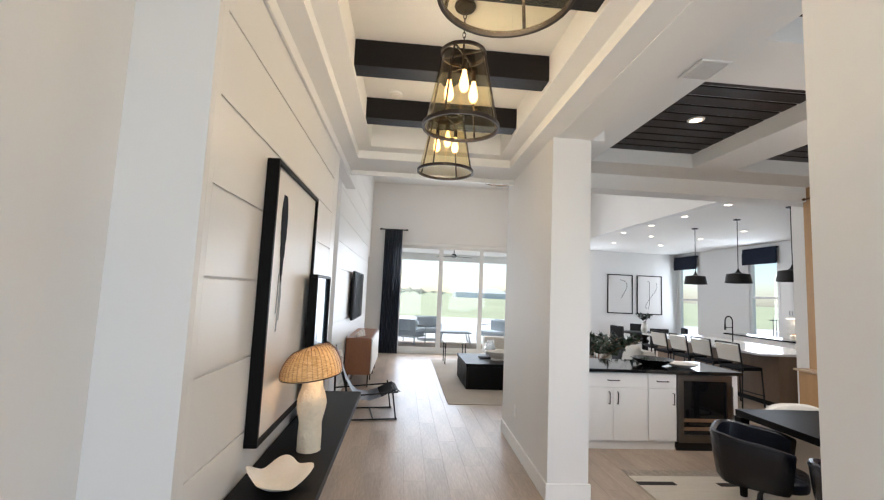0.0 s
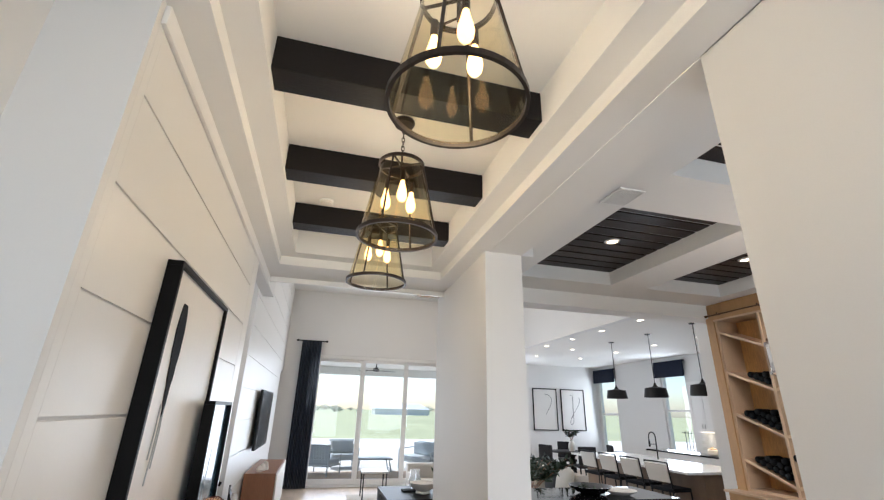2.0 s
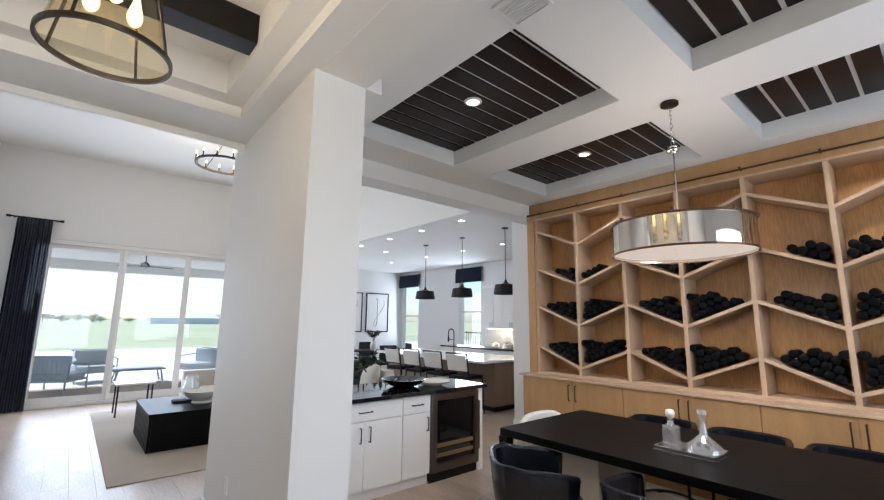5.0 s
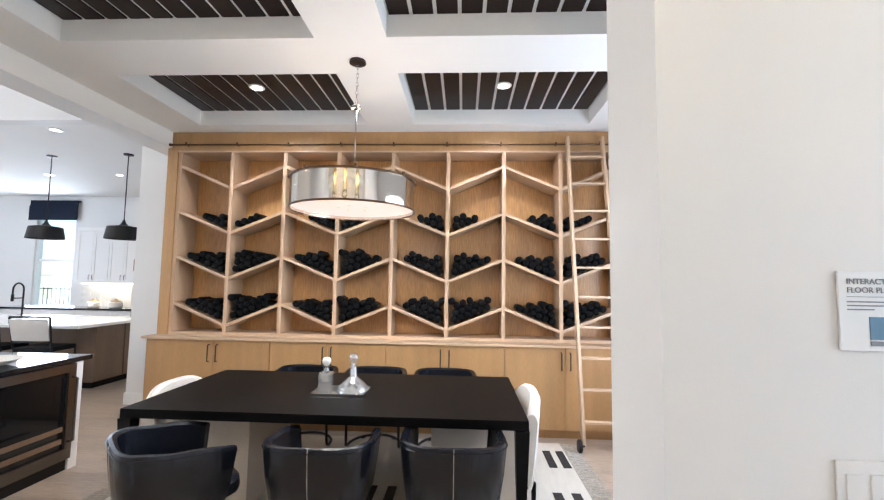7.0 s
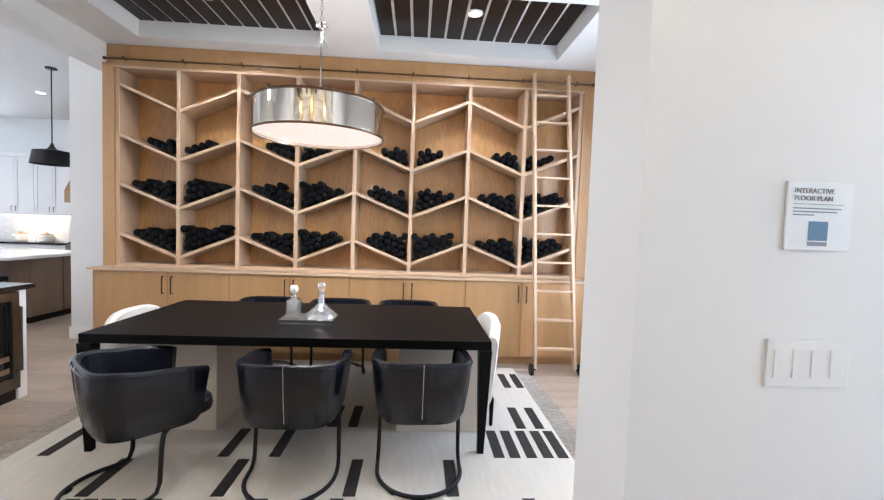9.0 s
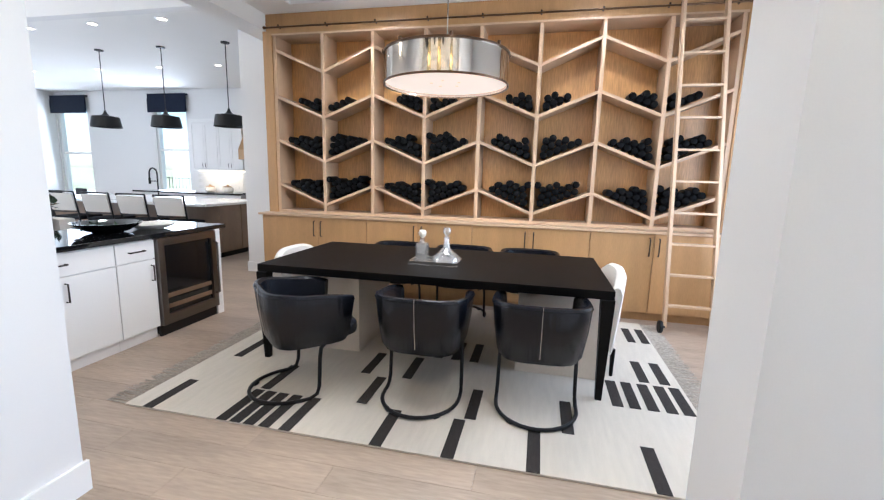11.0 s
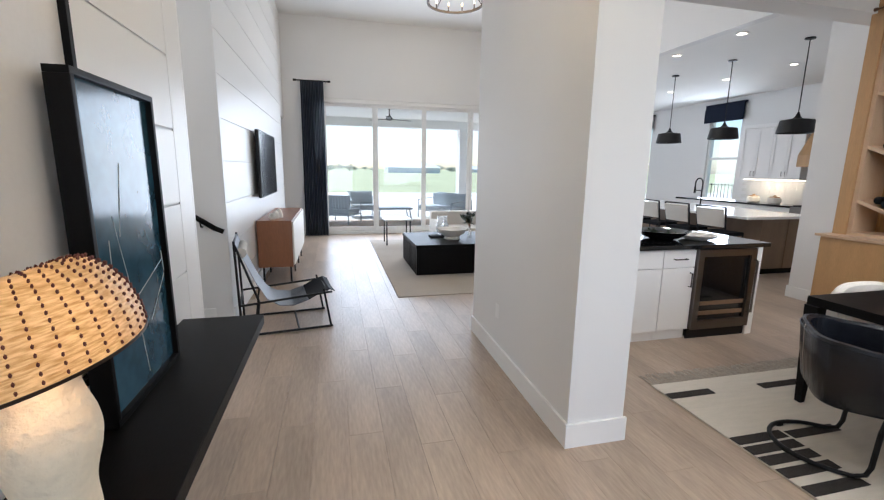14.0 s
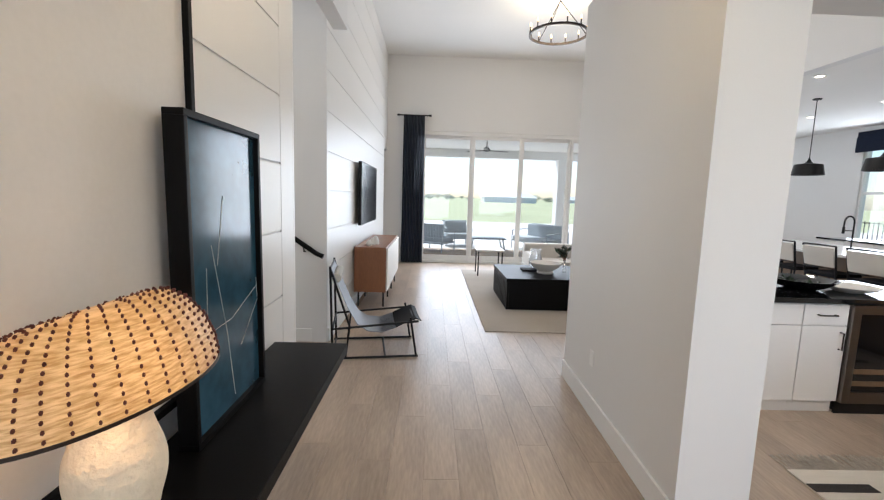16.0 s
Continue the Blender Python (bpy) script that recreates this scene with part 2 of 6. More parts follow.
# ---------------------------------------------------------------- mesh helpers
def add_box(bm, lo, hi, bevel=0.0, m=None):
    """A box from corner to corner, with rounded edges."""
    sub = bmesh.new()
    bmesh.ops.create_cube(sub, size=1)
    for v in sub.verts:
        v.co = Vector([lo[i] + (v.co[i] + 0.5) * (hi[i] - lo[i]) for i in range(3)])
    if bevel:
        bmesh.ops.bevel(sub, geom=sub.edges[:], offset=bevel, segments=2, profile=0.7, affect="EDGES")
    merge(bm, sub, m)


def merge(bm, sub, m=None):
    if m is not None:
        bmesh.ops.transform(sub, matrix=m, verts=sub.verts[:])
    tmp = bpy.data.meshes.new("tmp")
    sub.to_mesh(tmp)
    bm.from_mesh(tmp)
    bpy.data.meshes.remove(tmp)
    sub.free()


def add_tube(bm, points, radius, sides=10, closed=False):
    """A round bar along a line of points."""
    pts = [Vector(p) for p in points]
    rings = []
    for i, p in enumerate(pts):
        a = pts[i - 1] if (i or closed) else p
        b = pts[(i + 1) % len(pts)] if (i < len(pts) - 1 or closed) else p
        d = (b - a).normalized()
        q = d.to_track_quat("Z", "Y")
        rings.append([bm.verts.new(p + q @ Vector((radius * math.cos(2 * math.pi * k / sides), radius * math.sin(2 * math.pi * k / sides), 0))) for k in range(sides)])
    n = len(rings)
    for i in range(n if closed else n - 1):
        r, s = rings[i], rings[(i + 1) % n]
        # turn the next ring to the nearest start, so that the bar does not twist
        k0 = min(range(sides), key=lambda k: (s[k].co - r[0].co).length)
        for k in range(sides):
            bm.faces.new((r[k], r[(k + 1) % sides], s[(k0 + k + 1) % sides], s[(k0 + k) % sides]))
    if not closed:
        bm.faces.new(rings[0][::-1])
        bm.faces.new(rings[-1])


def add_lathe(bm, profile, sides=24, m=None):
    """A turned shape from (radius, height) pairs."""
    sub = bmesh.new()
    rings = []
    for r, z in profile:
        if r < 1e-5:
            rings.append([sub.verts.new((0, 0, z))])
        else:
            rings.append([sub.verts.new((r * math.cos(2 * math.pi * k / sides), r * math.sin(2 * math.pi * k / sides), z)) for k in range(sides)])
    for a, b in zip(rings, rings[1:]):
        for k in range(sides):
            quad = [a[k % len(a)], a[(k + 1) % len(a)], b[(k + 1) % len(b)], b[k % len(b)]]
            quad = list(dict.fromkeys(quad))
            if len(quad) > 2:
                sub.faces.new(quad)
    bmesh.ops.recalc_face_normals(sub, faces=sub.faces[:])
    merge(bm, sub, m)


def add_prism(bm, outline, z0, z1):
    """An upright block over a flat outline."""
    lo = [bm.verts.new((x, y, z0)) for x, y in outline]
    hi = [bm.verts.new((x, y, z1)) for x, y in outline]
    n = len(outline)
    new_faces = [bm.faces.new(lo[::-1]), bm.faces.new(hi)] + [bm.faces.new((lo[i], lo[(i + 1) % n], hi[(i + 1) % n], hi[i])) for i in range(n)]
    bmesh.ops.recalc_face_normals(bm, faces=new_faces)


def part(name, bm, material, parent=None, label="", smooth=False):
    """Links a bmesh as one mesh object, under a thing or a part."""
    me = bpy.data.meshes.new(name)
    bm.to_mesh(me)
    bm.free()
    me.materials.append(material)
    if smooth:
        for p in me.polygons:
            p.use_smooth = True
        me.set_sharp_from_angle(angle=radians(40))
    ob = new(name, me)
    ob.parent = parent
    if label:
        tagged(ob, label)
    return ob


def box_part(name, lo, hi, material, parent=None, label="", bevel=0.004, m=None):
    bm = bmesh.new()
    add_box(bm, lo, hi, bevel, m)
    return part(name, bm, material, parent, label)


def tube_part(name, points, radius, material, parent=None, label="", sides=10, closed=False):
    bm = bmesh.new()
    add_tube(bm, points, radius, sides, closed)
    return part(name, bm, material, parent, label, smooth=True)


def lathe_part(name, profile, material, parent=None, label="", sides=24, m=None):
    bm = bmesh.new()
    add_lathe(bm, profile, sides, m)
    return part(name, bm, material, parent, label, smooth=True)


def thing(name, m, label, category, group="", kind=""):
    ob = new(name)
    ob.empty_display_size = 0.1
    ob.matrix_world = m
    return tagged(ob, label, category, group, kind)


def structure(name, boxes, material, label, category, bevel=0.0):
    bm = bmesh.new()
    for lo, hi in boxes:
        add_box(bm, lo, hi, bevel)
    return tagged(part(name, bm, material), label, category, kind="structure")


# ---------------------------------------------------------------- the plan, in metres
HE = 1.45                      # east wall of the hall
SOF, DSOF = 3.17, 3.28         # underside of hall and dining ceilings
TVW = -0.86                    # television wall
LY = 12.2                      # plane of the sliding door
HIGH, KC = 4.75, 3.44          # great room and kitchen ceilings
RX = 5.30                      # front of the bottle rack

tagged(box_part("floor", (-4.2, -2.8, -0.2), (10.2, 15.2, -0.006), GROUT), "grey-brown wood-look plank floor", "floor", kind="structure")
structure("wall_foyer_west", [((-1.07, -2.8, 0), (-0.92, 1.70, 3.6))], WALL, "plain white painted foyer wall", "wall")
structure("wall_foyer_return", [((-1.07, 1.70, 0), (-0.618, 1.7355, SOF - 0.001))], WALL, "short white wall return beside the panelled wall", "wall")
wall_hall = structure("wall_hall_west", [((-0.80, 1.736, 0), (-0.628, 4.578, SOF))], WALL, "white panelled hall wall behind the console", "wall")
structure("wall_hall_north_end", [((-0.80, 4.58, 0), (-0.618, 4.60, SOF))], TRIM, "white trim closing the panelled wall", "trim")
bm = bmesh.new()
add_prism(bm, [(1.415, 3.81), (1.775, 3.81), (1.90, 5.68), (1.458, 5.68)], 0.0, SOF)
tagged(part("pier_hall", bm, WALL), "thick white pier between hall and dining room", "pier", kind="structure")
bm = bmesh.new()
add_prism(bm, [(1.399, 3.794), (1.791, 3.794), (1.791, 3.81), (1.415, 3.81), (1.458, 5.68), (1.442, 5.68)], 0.0, 0.145)
tagged(part("baseboard_pier", bm, TRIM), "tall white baseboard round the pier", "baseboard", kind="structure")
structure("wall_hall_east", [((HE, -2.8, 0), (1.75, 1.385, SOF))], WALL, "white wall end with light switches", "wall")
structure("baseboard_hall_east", [((HE - 0.016, -2.6, 0), (HE, 1.385, 0.145)), ((HE - 0.016, 1.385, 0), (1.75, 1.40, 0.145))], TRIM, "tall white baseboard", "baseboard", 0.003)
structure("wall_entry", [((-1.07, -2.95, 0), (-0.7, -2.8, 3.6)), ((1.3, -2.95, 0), (1.75, -2.8, 3.6)), ((-0.7, -2.95, 2.8), (1.3, -2.8, 3.6))], WALL, "white wall round the front entry", "wall")
structure("wall_dining_south", [((1.75, -0.40, 0), (2.65, -0.24, DSOF)), ((4.85, -0.40, 0), (6.0, -0.24, DSOF)), ((2.65, -0.40, 0), (4.85, -0.24, 0.7)), ((2.65, -0.40, 2.7), (4.85, -0.24, DSOF))], WALL, "white dining room wall round a front window", "wall")
structure("wall_dining_east", [((5.86, -0.24, 0), (6.02, 6.0, 3.44))], WALL, "white wall behind the bottle rack", "wall")
structure("baseboard_dining_east", [((5.844, 5.2, 0), (5.86, 6.0, 0.145)), ((5.844, 6.0, 0), (6.02, 6.016, 0.145))], TRIM, "tall white baseboard", "baseboard", 0.003)
# television wall, stair wall and the great room
wall_tv = structure("wall_television", [((TVW - 0.16, 6.42, 0), (TVW - 0.009, 11.55, HIGH)), ((TVW - 0.16, 11.55, 2.6), (TVW - 0.009, LY, HIGH))], WALL, "white panelled wall behind the television", "wall")
structure("wall_stair_north", [((-4.0, 6.42, 0), (TVW - 0.16, 6.56, HIGH)), ((TVW - 0.16, 6.40, 0), (TVW + 0.0, 6.42, HIGH))], WALL, "white stairwell wall with a handrail", "wall")
structure("wall_stair_west", [((-4.15, 4.4, 0), (-4.0, 6.6, HIGH))], WALL, "white wall at the head of the stairs", "wall")
structure("wall_stair_south", [((-4.0, 4.42, 0), (-0.80, 4.58, HIGH))], WALL, "white stairwell wall", "wall")
structure("wall_hall_upper", [((-0.80, 4.58, SOF), (-0.66, 6.42, HIGH))], WALL, "white bulkhead over the stair opening", "wall")
structure("baseboard_stair", [((-1.6, 6.404, 0), (TVW - 0.16, 6.42, 0.14))], TRIM, "white skirting at the stairs", "baseboard", 0.003)
structure("wall_niche", [((TVW - 0.75, 11.4, 0), (TVW - 0.16, 11.55, HIGH)), ((TVW - 0.9, 11.4, 0), (TVW - 0.75, LY, HIGH))], WALL, "white wall behind a side opening", "wall")
structure("wall_slider", [((-1.7, LY, 0), (-0.10, LY + 0.2, HIGH)), ((4.70, LY, 0), (5.46, LY + 0.2, HIGH)), ((-0.10, LY, 3.08), (4.70, LY + 0.2, HIGH))], WALL, "white wall round the sliding glass door", "wall")
structure("wall_great_east", [((5.31, LY + 0.2, 0), (5.46, 15.0, KC + 0.1)), ((5.31, 5.3, KC), (5.46, LY, HIGH))], WALL, "white bulkhead between great room and kitchen", "wall")
structure("wall_great_south", [((1.9, 5.22, DSOF + 0.12), (5.31, 5.30, HIGH)), ((-0.66, 5.40, SOF + 0.2), (1.9, 5.48, HIGH))], WALL, "white wall over the hall and dining openings", "wall")
structure("ceiling_great", [((-4.15, 4.4, HIGH), (5.46, LY + 0.2, HIGH + 0.15))], CEIL, "high white great room ceiling", "ceiling")
structure("ceiling_kitchen", [((5.46, 5.3, KC), (10.2, 15.2, KC + 0.15)), ((5.312, 12.402, KC + 0.1), (5.46, 15.2, KC + 0.15))], CEIL, "flat white kitchen ceiling", "ceiling")
# kitchen east wall with two windows, and the north wall
structure("wall_kitchen_east", [((10.0, -0.4, 0), (10.2, 10.75, KC)), ((10.0, 11.72, 0), (10.2, 13.9, KC)), ((10.0, 14.95, 0), (10.2, 15.2, KC)),
          ((10.0, 10.75, 0), (10.2, 11.72, 0.85)), ((10.0, 13.9, 0), (10.2, 14.95, 0.6)), ((10.0, 10.75, 3.05), (10.2, 11.72, KC)), ((10.0, 13.9, 3.05), (10.2, 14.95, KC))], WALL, "white kitchen wall with tall windows", "wall")
structure("wall_kitchen_north", [((5.46, 15.0, 0), (5.6, 15.2, KC)), ((6.55, 15.0, 0), (10.0, 15.2, KC)), ((5.6, 15.0, 2.9), (6.55, 15.2, KC)), ((5.6, 15.0, 0), (6.55, 15.2, 0.7))], WALL, "white breakfast nook wall", "wall")
structure("wall_kitchen_south", [((6.02, 5.3, 0), (10.0, 5.44, KC))], WALL, "white kitchen wall", "wall")

# hall ceiling: soffit, two steps and the raised tray
def ring(bm, outer, inner, z0, z1):
    (a, b, c, d), (e, f, g, h) = outer, inner
    for lo, hi in (((a, b), (e, d)), ((g, b), (c, d)), ((e, b), (g, f)), ((e, h), (g, d))):
        if hi[0] - lo[0] > 1e-4 and hi[1] - lo[1] > 1e-4:
            add_box(bm, (lo[0], lo[1], z0), (hi[0], hi[1], z1))
bm = bmesh.new()
ring(bm, (-0.66, -2.8, HE, 5.40), (-0.46, -1.4, 1.27, 4.86), SOF, SOF + 0.09)
ring(bm, (-0.66, -2.8, HE, 5.40), (-0.31, -1.2, 1.12, 4.70), SOF + 0.09, 3.50)
add_box(bm, (-1.07, -2.8, 3.50), (HE, 5.40, 3.6))
add_box(bm, (-1.07, -2.8, SOF), (-0.66, 1.58, 3.50))
tagged(part("ceiling_hall", bm, CEIL), "white stepped tray ceiling of the hall", "ceiling", kind="structure")
structure("header_hall_dining", [((HE, -0.4, SOF - 0.005), (1.78, 5.3, 3.6)), ((1.78, 3.81, SOF - 0.005), (1.90, 5.3, 3.6))], CEIL, "white header over the dining opening", "header")
structure("crown_hall", [((-0.6275, 1.737, SOF - 0.09), (-0.60, 5.40, SOF)), ((-0.60, 5.36, SOF - 0.06), (1.52, 5.40, SOF))], TRIM, "white crown moulding", "trim", 0.01)

# dining ceiling: four coffers
COF = [(2.18, 3.40, 2.85, 4.72), (3.92, 5.06, 2.85, 4.72), (2.18, 3.40, 0.48, 2.34), (3.92, 5.06, 0.48, 2.34)]
bm = bmesh.new()
xs, ys = [1.78, 2.18, 3.40, 3.92, 5.06, 5.86], [-0.24, 0.48, 2.34, 2.85, 4.72, 5.18]
for i in range(5):
    for j in range(5):
        if not (i in (1, 3) and j in (1, 3)):
            add_box(bm, (xs[i], ys[j], DSOF), (xs[i + 1], ys[j + 1], KC + 0.12))
for x0, x1, y0, y1 in COF:
    add_box(bm, (x0, y0, KC + 0.014), (x1, y1, KC + 0.12))
tagged(part("ceiling_dining", bm, CEIL), "white coffered dining ceiling", "ceiling", kind="structure")
structure("header_dining_north", [((1.90, 5.18, 3.09), (5.86, 5.46, DSOF + 0.12))], CEIL, "white header over the bar counter", "header")

# ---------------------------------------------------------------- hall
for y in (2.11, 3.07, 4.01):
    box_part_ob = box_part("ceiling_beam", (-0.31, y, 3.302), (1.12, y + 0.17, 3.498), BEAM, bevel=0.006)
    tagged(box_part_ob, "black-stained wooden beam across the tray ceiling", "beam", "hall ceiling beams")


def cage_pendant():
    """A lantern of smoky glass in a tapered bronze cage, with three bulbs; its origin is at the ceiling."""
    t = thing("cage_pendant", pose(0, 0, 3.5), "bronze-framed tapered glass pendant with three warm bulbs", "pendant lamp", "hall pendants")
    lathe_part("canopy", [(0, 0), (0.065, 0), (0.068, -0.012), (0.06, -0.028), (0.012, -0.034), (0, -0.034)], BRONZE, t)
    bm = bmesh.new()
    for k in range(7):
        z = -0.045 - 0.031 * k
        ring_pts = [(0.009 * math.cos(a), 0, z + 0.02 * math.sin(a)) if k % 2 else (0, 0.009 * math.cos(a), z + 0.02 * math.sin(a)) for a in [i * math.pi / 5 for i in range(10)]]
        add_tube(bm, ring_pts, 0.003, 5, closed=True)
    part("chain", bm, BRONZE, t, smooth=True)
    zt, zb, rt, rb = -0.325, -0.79, 0.134, 0.227
    for nm, z, r, w in (("top_ring", zt, rt, 0.010), ("bottom_ring", zb, rb, 0.011), ("middle_ring", zb + 0.13, rb - 0.022, 0.009)):
        if nm != "middle_ring":
            bm = bmesh.new()
            add_lathe(bm, [(r - w * 0.5, z - w), (r + w * 0.6, z - w), (r + w * 0.6, z + w), (r - w * 0.5, z + w), (r - w * 0.5, z - w)], 40)
            part(nm, bm, BRONZE, t)
    for k in range(4):
        a = math.pi / 4 + k * math.pi / 2 + 0.25
        c, s = math.cos(a), math.sin(a)
        tube_part("upright", [(rt * c, rt * s, zt), (rb * c, rb * s, zb)], 0.0065, BRONZE, t, sides=6)
    for k in range(2):
        a = math.pi / 4 + k * math.pi / 2 + 0.25
        c, s = math.cos(a), math.sin(a)
        tube_part("cross_bar", [(-rt * c, -rt * s, zt), (rt * c, rt * s, zt)], 0.007, BRONZE, t, sides=6)
    bm = bmesh.new()
    add_lathe(bm, [(rt - 0.008, zt), (rb - 0.008, zb)], 40)
    pane = part("glass_shade", bm, AMBER, t, "smoky clear glass", smooth=True)
    pane.visible_shadow = False
    tube_part("hook", [(0, 0, -0.245), (0, 0, zt + 0.004)], 0.006, BRONZE, t, sides=8)
    tube_part("stem", [(0, 0, zt), (0, 0, zt - 0.10)], 0.007, BRONZE, t, sides=8)
    for k in range(3):
        a = 0.52 + k * 2 * math.pi / 3
        x, y = 0.088 * math.cos(a), 0.088 * math.sin(a)
        arm = tube_part("arm", [(0, 0, zt - 0.085), (x * 0.6, y * 0.6, zt - 0.10), (x, y, zt - 0.085)], 0.005, BRONZE, t, sides=6)
        lathe_part("socket", [(0.014, -0.08 + zt), (0.015, -0.15 + zt), (0, -0.15 + zt)], BRONZE, t, sides=12, m=Matrix.Translation((x, y, 0)))
        b = lathe_part("bulb", [(0.012, zt - 0.15), (0.015, zt - 0.17), (0.026, zt - 0.215), (0.030, zt - 0.24), (0.026, zt - 0.265), (0.014, zt - 0.282), (0, zt - 0.286)], BULB, t, "glowing filament bulb", 12, Matrix.Translation((x, y, 0)))
        b.visible_shadow = False
    return t


pend = cage_pendant()
pend.matrix_world = pose(0.42, 2.60, 3.5)
copy_thing(pend, pose(0.42, 1.42, 3.5))
copy_thing(pend, pose(0.42, 3.58, 3.5))
for y in (1.42, 2.60, 3.58):
    for k in range(3):
        a = 0.52 + k * 2 * math.pi / 3
        lamp("pendant_light", "POINT", pose(0.42 + 0.088 * math.cos(a), y + 0.088 * math.sin(a), 2.937), P_PEND / 3, WARM, size=0.02)

# horizontal boards of the hall wall and the television wall
LEVELS = [0.145, 0.255, 0.62, 0.99, 1.357, 1.73, 2.088, 2.443, 2.79, 3.08]
structure("baseboard_hall_west", [((-0.627, 1.7365, 0), (-0.604, 4.60, 0.145))], TRIM, "tall white baseboard", "baseboard", 0.003)
for z0, z1 in zip(LEVELS, LEVELS[1:]):
    box_part("board", (-0.627, 1.7835, z0 + 0.0055), (-0.619, 4.37, z1 - 0.0055), PANEL, wall_hall, bevel=0.002)
for y0, y1 in ((1.7365, 1.782), (4.3715, 4.577)):
    box_part("end_stile", (-0.627, y0, 0.146), (-0.618, y1, 3.079), PANEL, wall_hall, bevel=0.003)
TVL = [0.145, 0.40, 0.80, 1.20, 1.60, 2.0, 2.40, 2.80, 3.20, 3.60, 4.0, 4.4, HIGH]
structure("baseboard_television", [((TVW - 0.02, 6.42, 0), (TVW + 0.016, 11.55, 0.145))], TRIM, "tall white baseboard", "baseboard", 0.003)
for z0, z1 in zip(TVL, TVL[1:]):
    box_part("board", (TVW - 0.008, 6.422, z0 + 0.005), (TVW, 11.548, z1 - 0.005), PANEL, wall_tv, bevel=0.002)

# console, lamp, bowl and the leaning pictures
CT = 0.775
con = thing("console_shelf", pose(-0.41, 3.0, 0), "long black wooden floating console under the pictures", "console")
box_part("top", (-0.195, -1.42, CT - 0.05), (0.195, 1.20, CT), BLACKWOOD, con, bevel=0.004)
box_part("wall_cleat", (-0.205, -1.35, CT - 0.11), (-0.13, 1.12, CT - 0.051), BLACKWOOD, con)
for y in (-1.2, -0.4, 0.4, 1.0):
    bm = bmesh.new()
    add_tube(bm, [(-0.20, y, CT - 0.30), (-0.20, y, CT - 0.07), (0.06, y, CT - 0.058)], 0.010, 6)
    part("bracket", bm, BLACKMETAL, con)


def picture(name, m, w, h, frame_mat, face, label, depth=0.06, border=0.035):
    """A framed picture standing on its lower edge: width along y, height along z, facing +x."""
    t = thing(name, m, label, "framed picture")
    bm = bmesh.new()
    for lo, hi in (((0, -w / 2, 0), (depth, w / 2, border)), ((0, -w / 2, h - border), (depth, w / 2, h)), ((0, -w / 2, border), (depth, -w / 2 + border, h - border)), ((0, w / 2 - border, border), (depth, w / 2, h - border))):
        add_box(bm, lo, hi, 0.003)
    part("frame", bm, frame_mat, t)
    box_part("print", (0.005, -w / 2 + border, border), (depth - 0.02, w / 2 - border, h - border), face, t, bevel=0)
    return t


art = picture("framed_print", pose(-0.618, 2.886, 0.905), 1.03, 1.472, BLACKWOOD, PICTURE, "large black-framed white print on the panelled wall", 0.065, 0.022)
bm = bmesh.new()
# a broad dark stroke that thins into long drips
LEN = [i / 16 for i in range(17)]
half = [0.088 * math.sin(math.pi * min(1.0, f * 1.9 + 0.10) * 0.5) ** 0.6 * (1 - f) ** 0.75 + 0.006 * math.sin(31 * f) * f for f in LEN]
edge = [(-0.50 * f, max(0.004, h) + 0.012 * f) for f, h in zip(LEN, half)]
back_edge = [(-0.50 * f, -max(0.004, h * 0.92) + 0.012 * f) for f, h in zip(LEN[::-1], half[::-1])]
add_prism(bm, (edge + back_edge)[::-1], 0.0, 0.003)
blot = part("ink_mark", bm, INK, art, "dark feather-like ink stroke")
blot.matrix_local = pose(0.0485, -0.285, 1.32, 0, -90, 0)
for y0, z0, y1, z1 in ((-0.272, 0.83, -0.295, 0.55), (-0.255, 0.89, -0.26, 0.61), (-0.31, 0.87, -0.32, 0.65)):
    tube_part("ink_line", [(0.0465, y0, z0), (0.0465, (y0 + y1) / 2 + 0.006, (z0 + z1) / 2), (0.0465, y1, z1)], 0.0035, CHALK, art, sides=4)
art2 = picture("framed_dark_print", pose(-0.532, 3.458, CT, 0, -0.3, 0), 0.53, 1.025, BLACKWOOD, NAVYPRINT, "black-framed dark blue print with pale lines leaning on the wall", 0.061, 0.020)
for pts in ([(-0.12, 0.62), (-0.02, 0.30), (0.03, 0.05)], [(-0.28, 0.33), (0.02, 0.34), (0.28, 0.42)], [(-0.16, 0.55), (-0.17, 0.30)], [(0.10, 0.22), (0.28, 0.36), (0.27, 0.45)], [(-0.02, 0.78), (-0.08, 0.55)]):
    tube_part("chalk_line", [(0.0415, y * 0.88, z) for y, z in pts], 0.0016, CHALK, art2, sides=4)

LM = (-0.383, 2.735)


def smooth_profile(pts, n=4):
    """Rounds a lathe profile by a spline through its points."""
    pts = [Vector((r, z)) for r, z in pts]
    out = []
    for i in range(len(pts) - 1):
        a, b2, c, d = pts[max(0, i - 1)], pts[i], pts[i + 1], pts[min(len(pts) - 1, i + 2)]
        for k in range(n):
            f = k / n
            p = 0.5 * (2 * b2 + (c - a) * f + (2 * a - 5 * b2 + 4 * c - d) * f * f + (3 * b2 - a - 3 * c + d) * f ** 3)
            out.append((max(0.0, p.x), p.y))
    return out + [(pts[-1].x, pts[-1].y)]


tl = thing("table_lamp", pose(LM[0], LM[1], CT), "rough ceramic table lamp with a woven rattan shade", "table lamp")
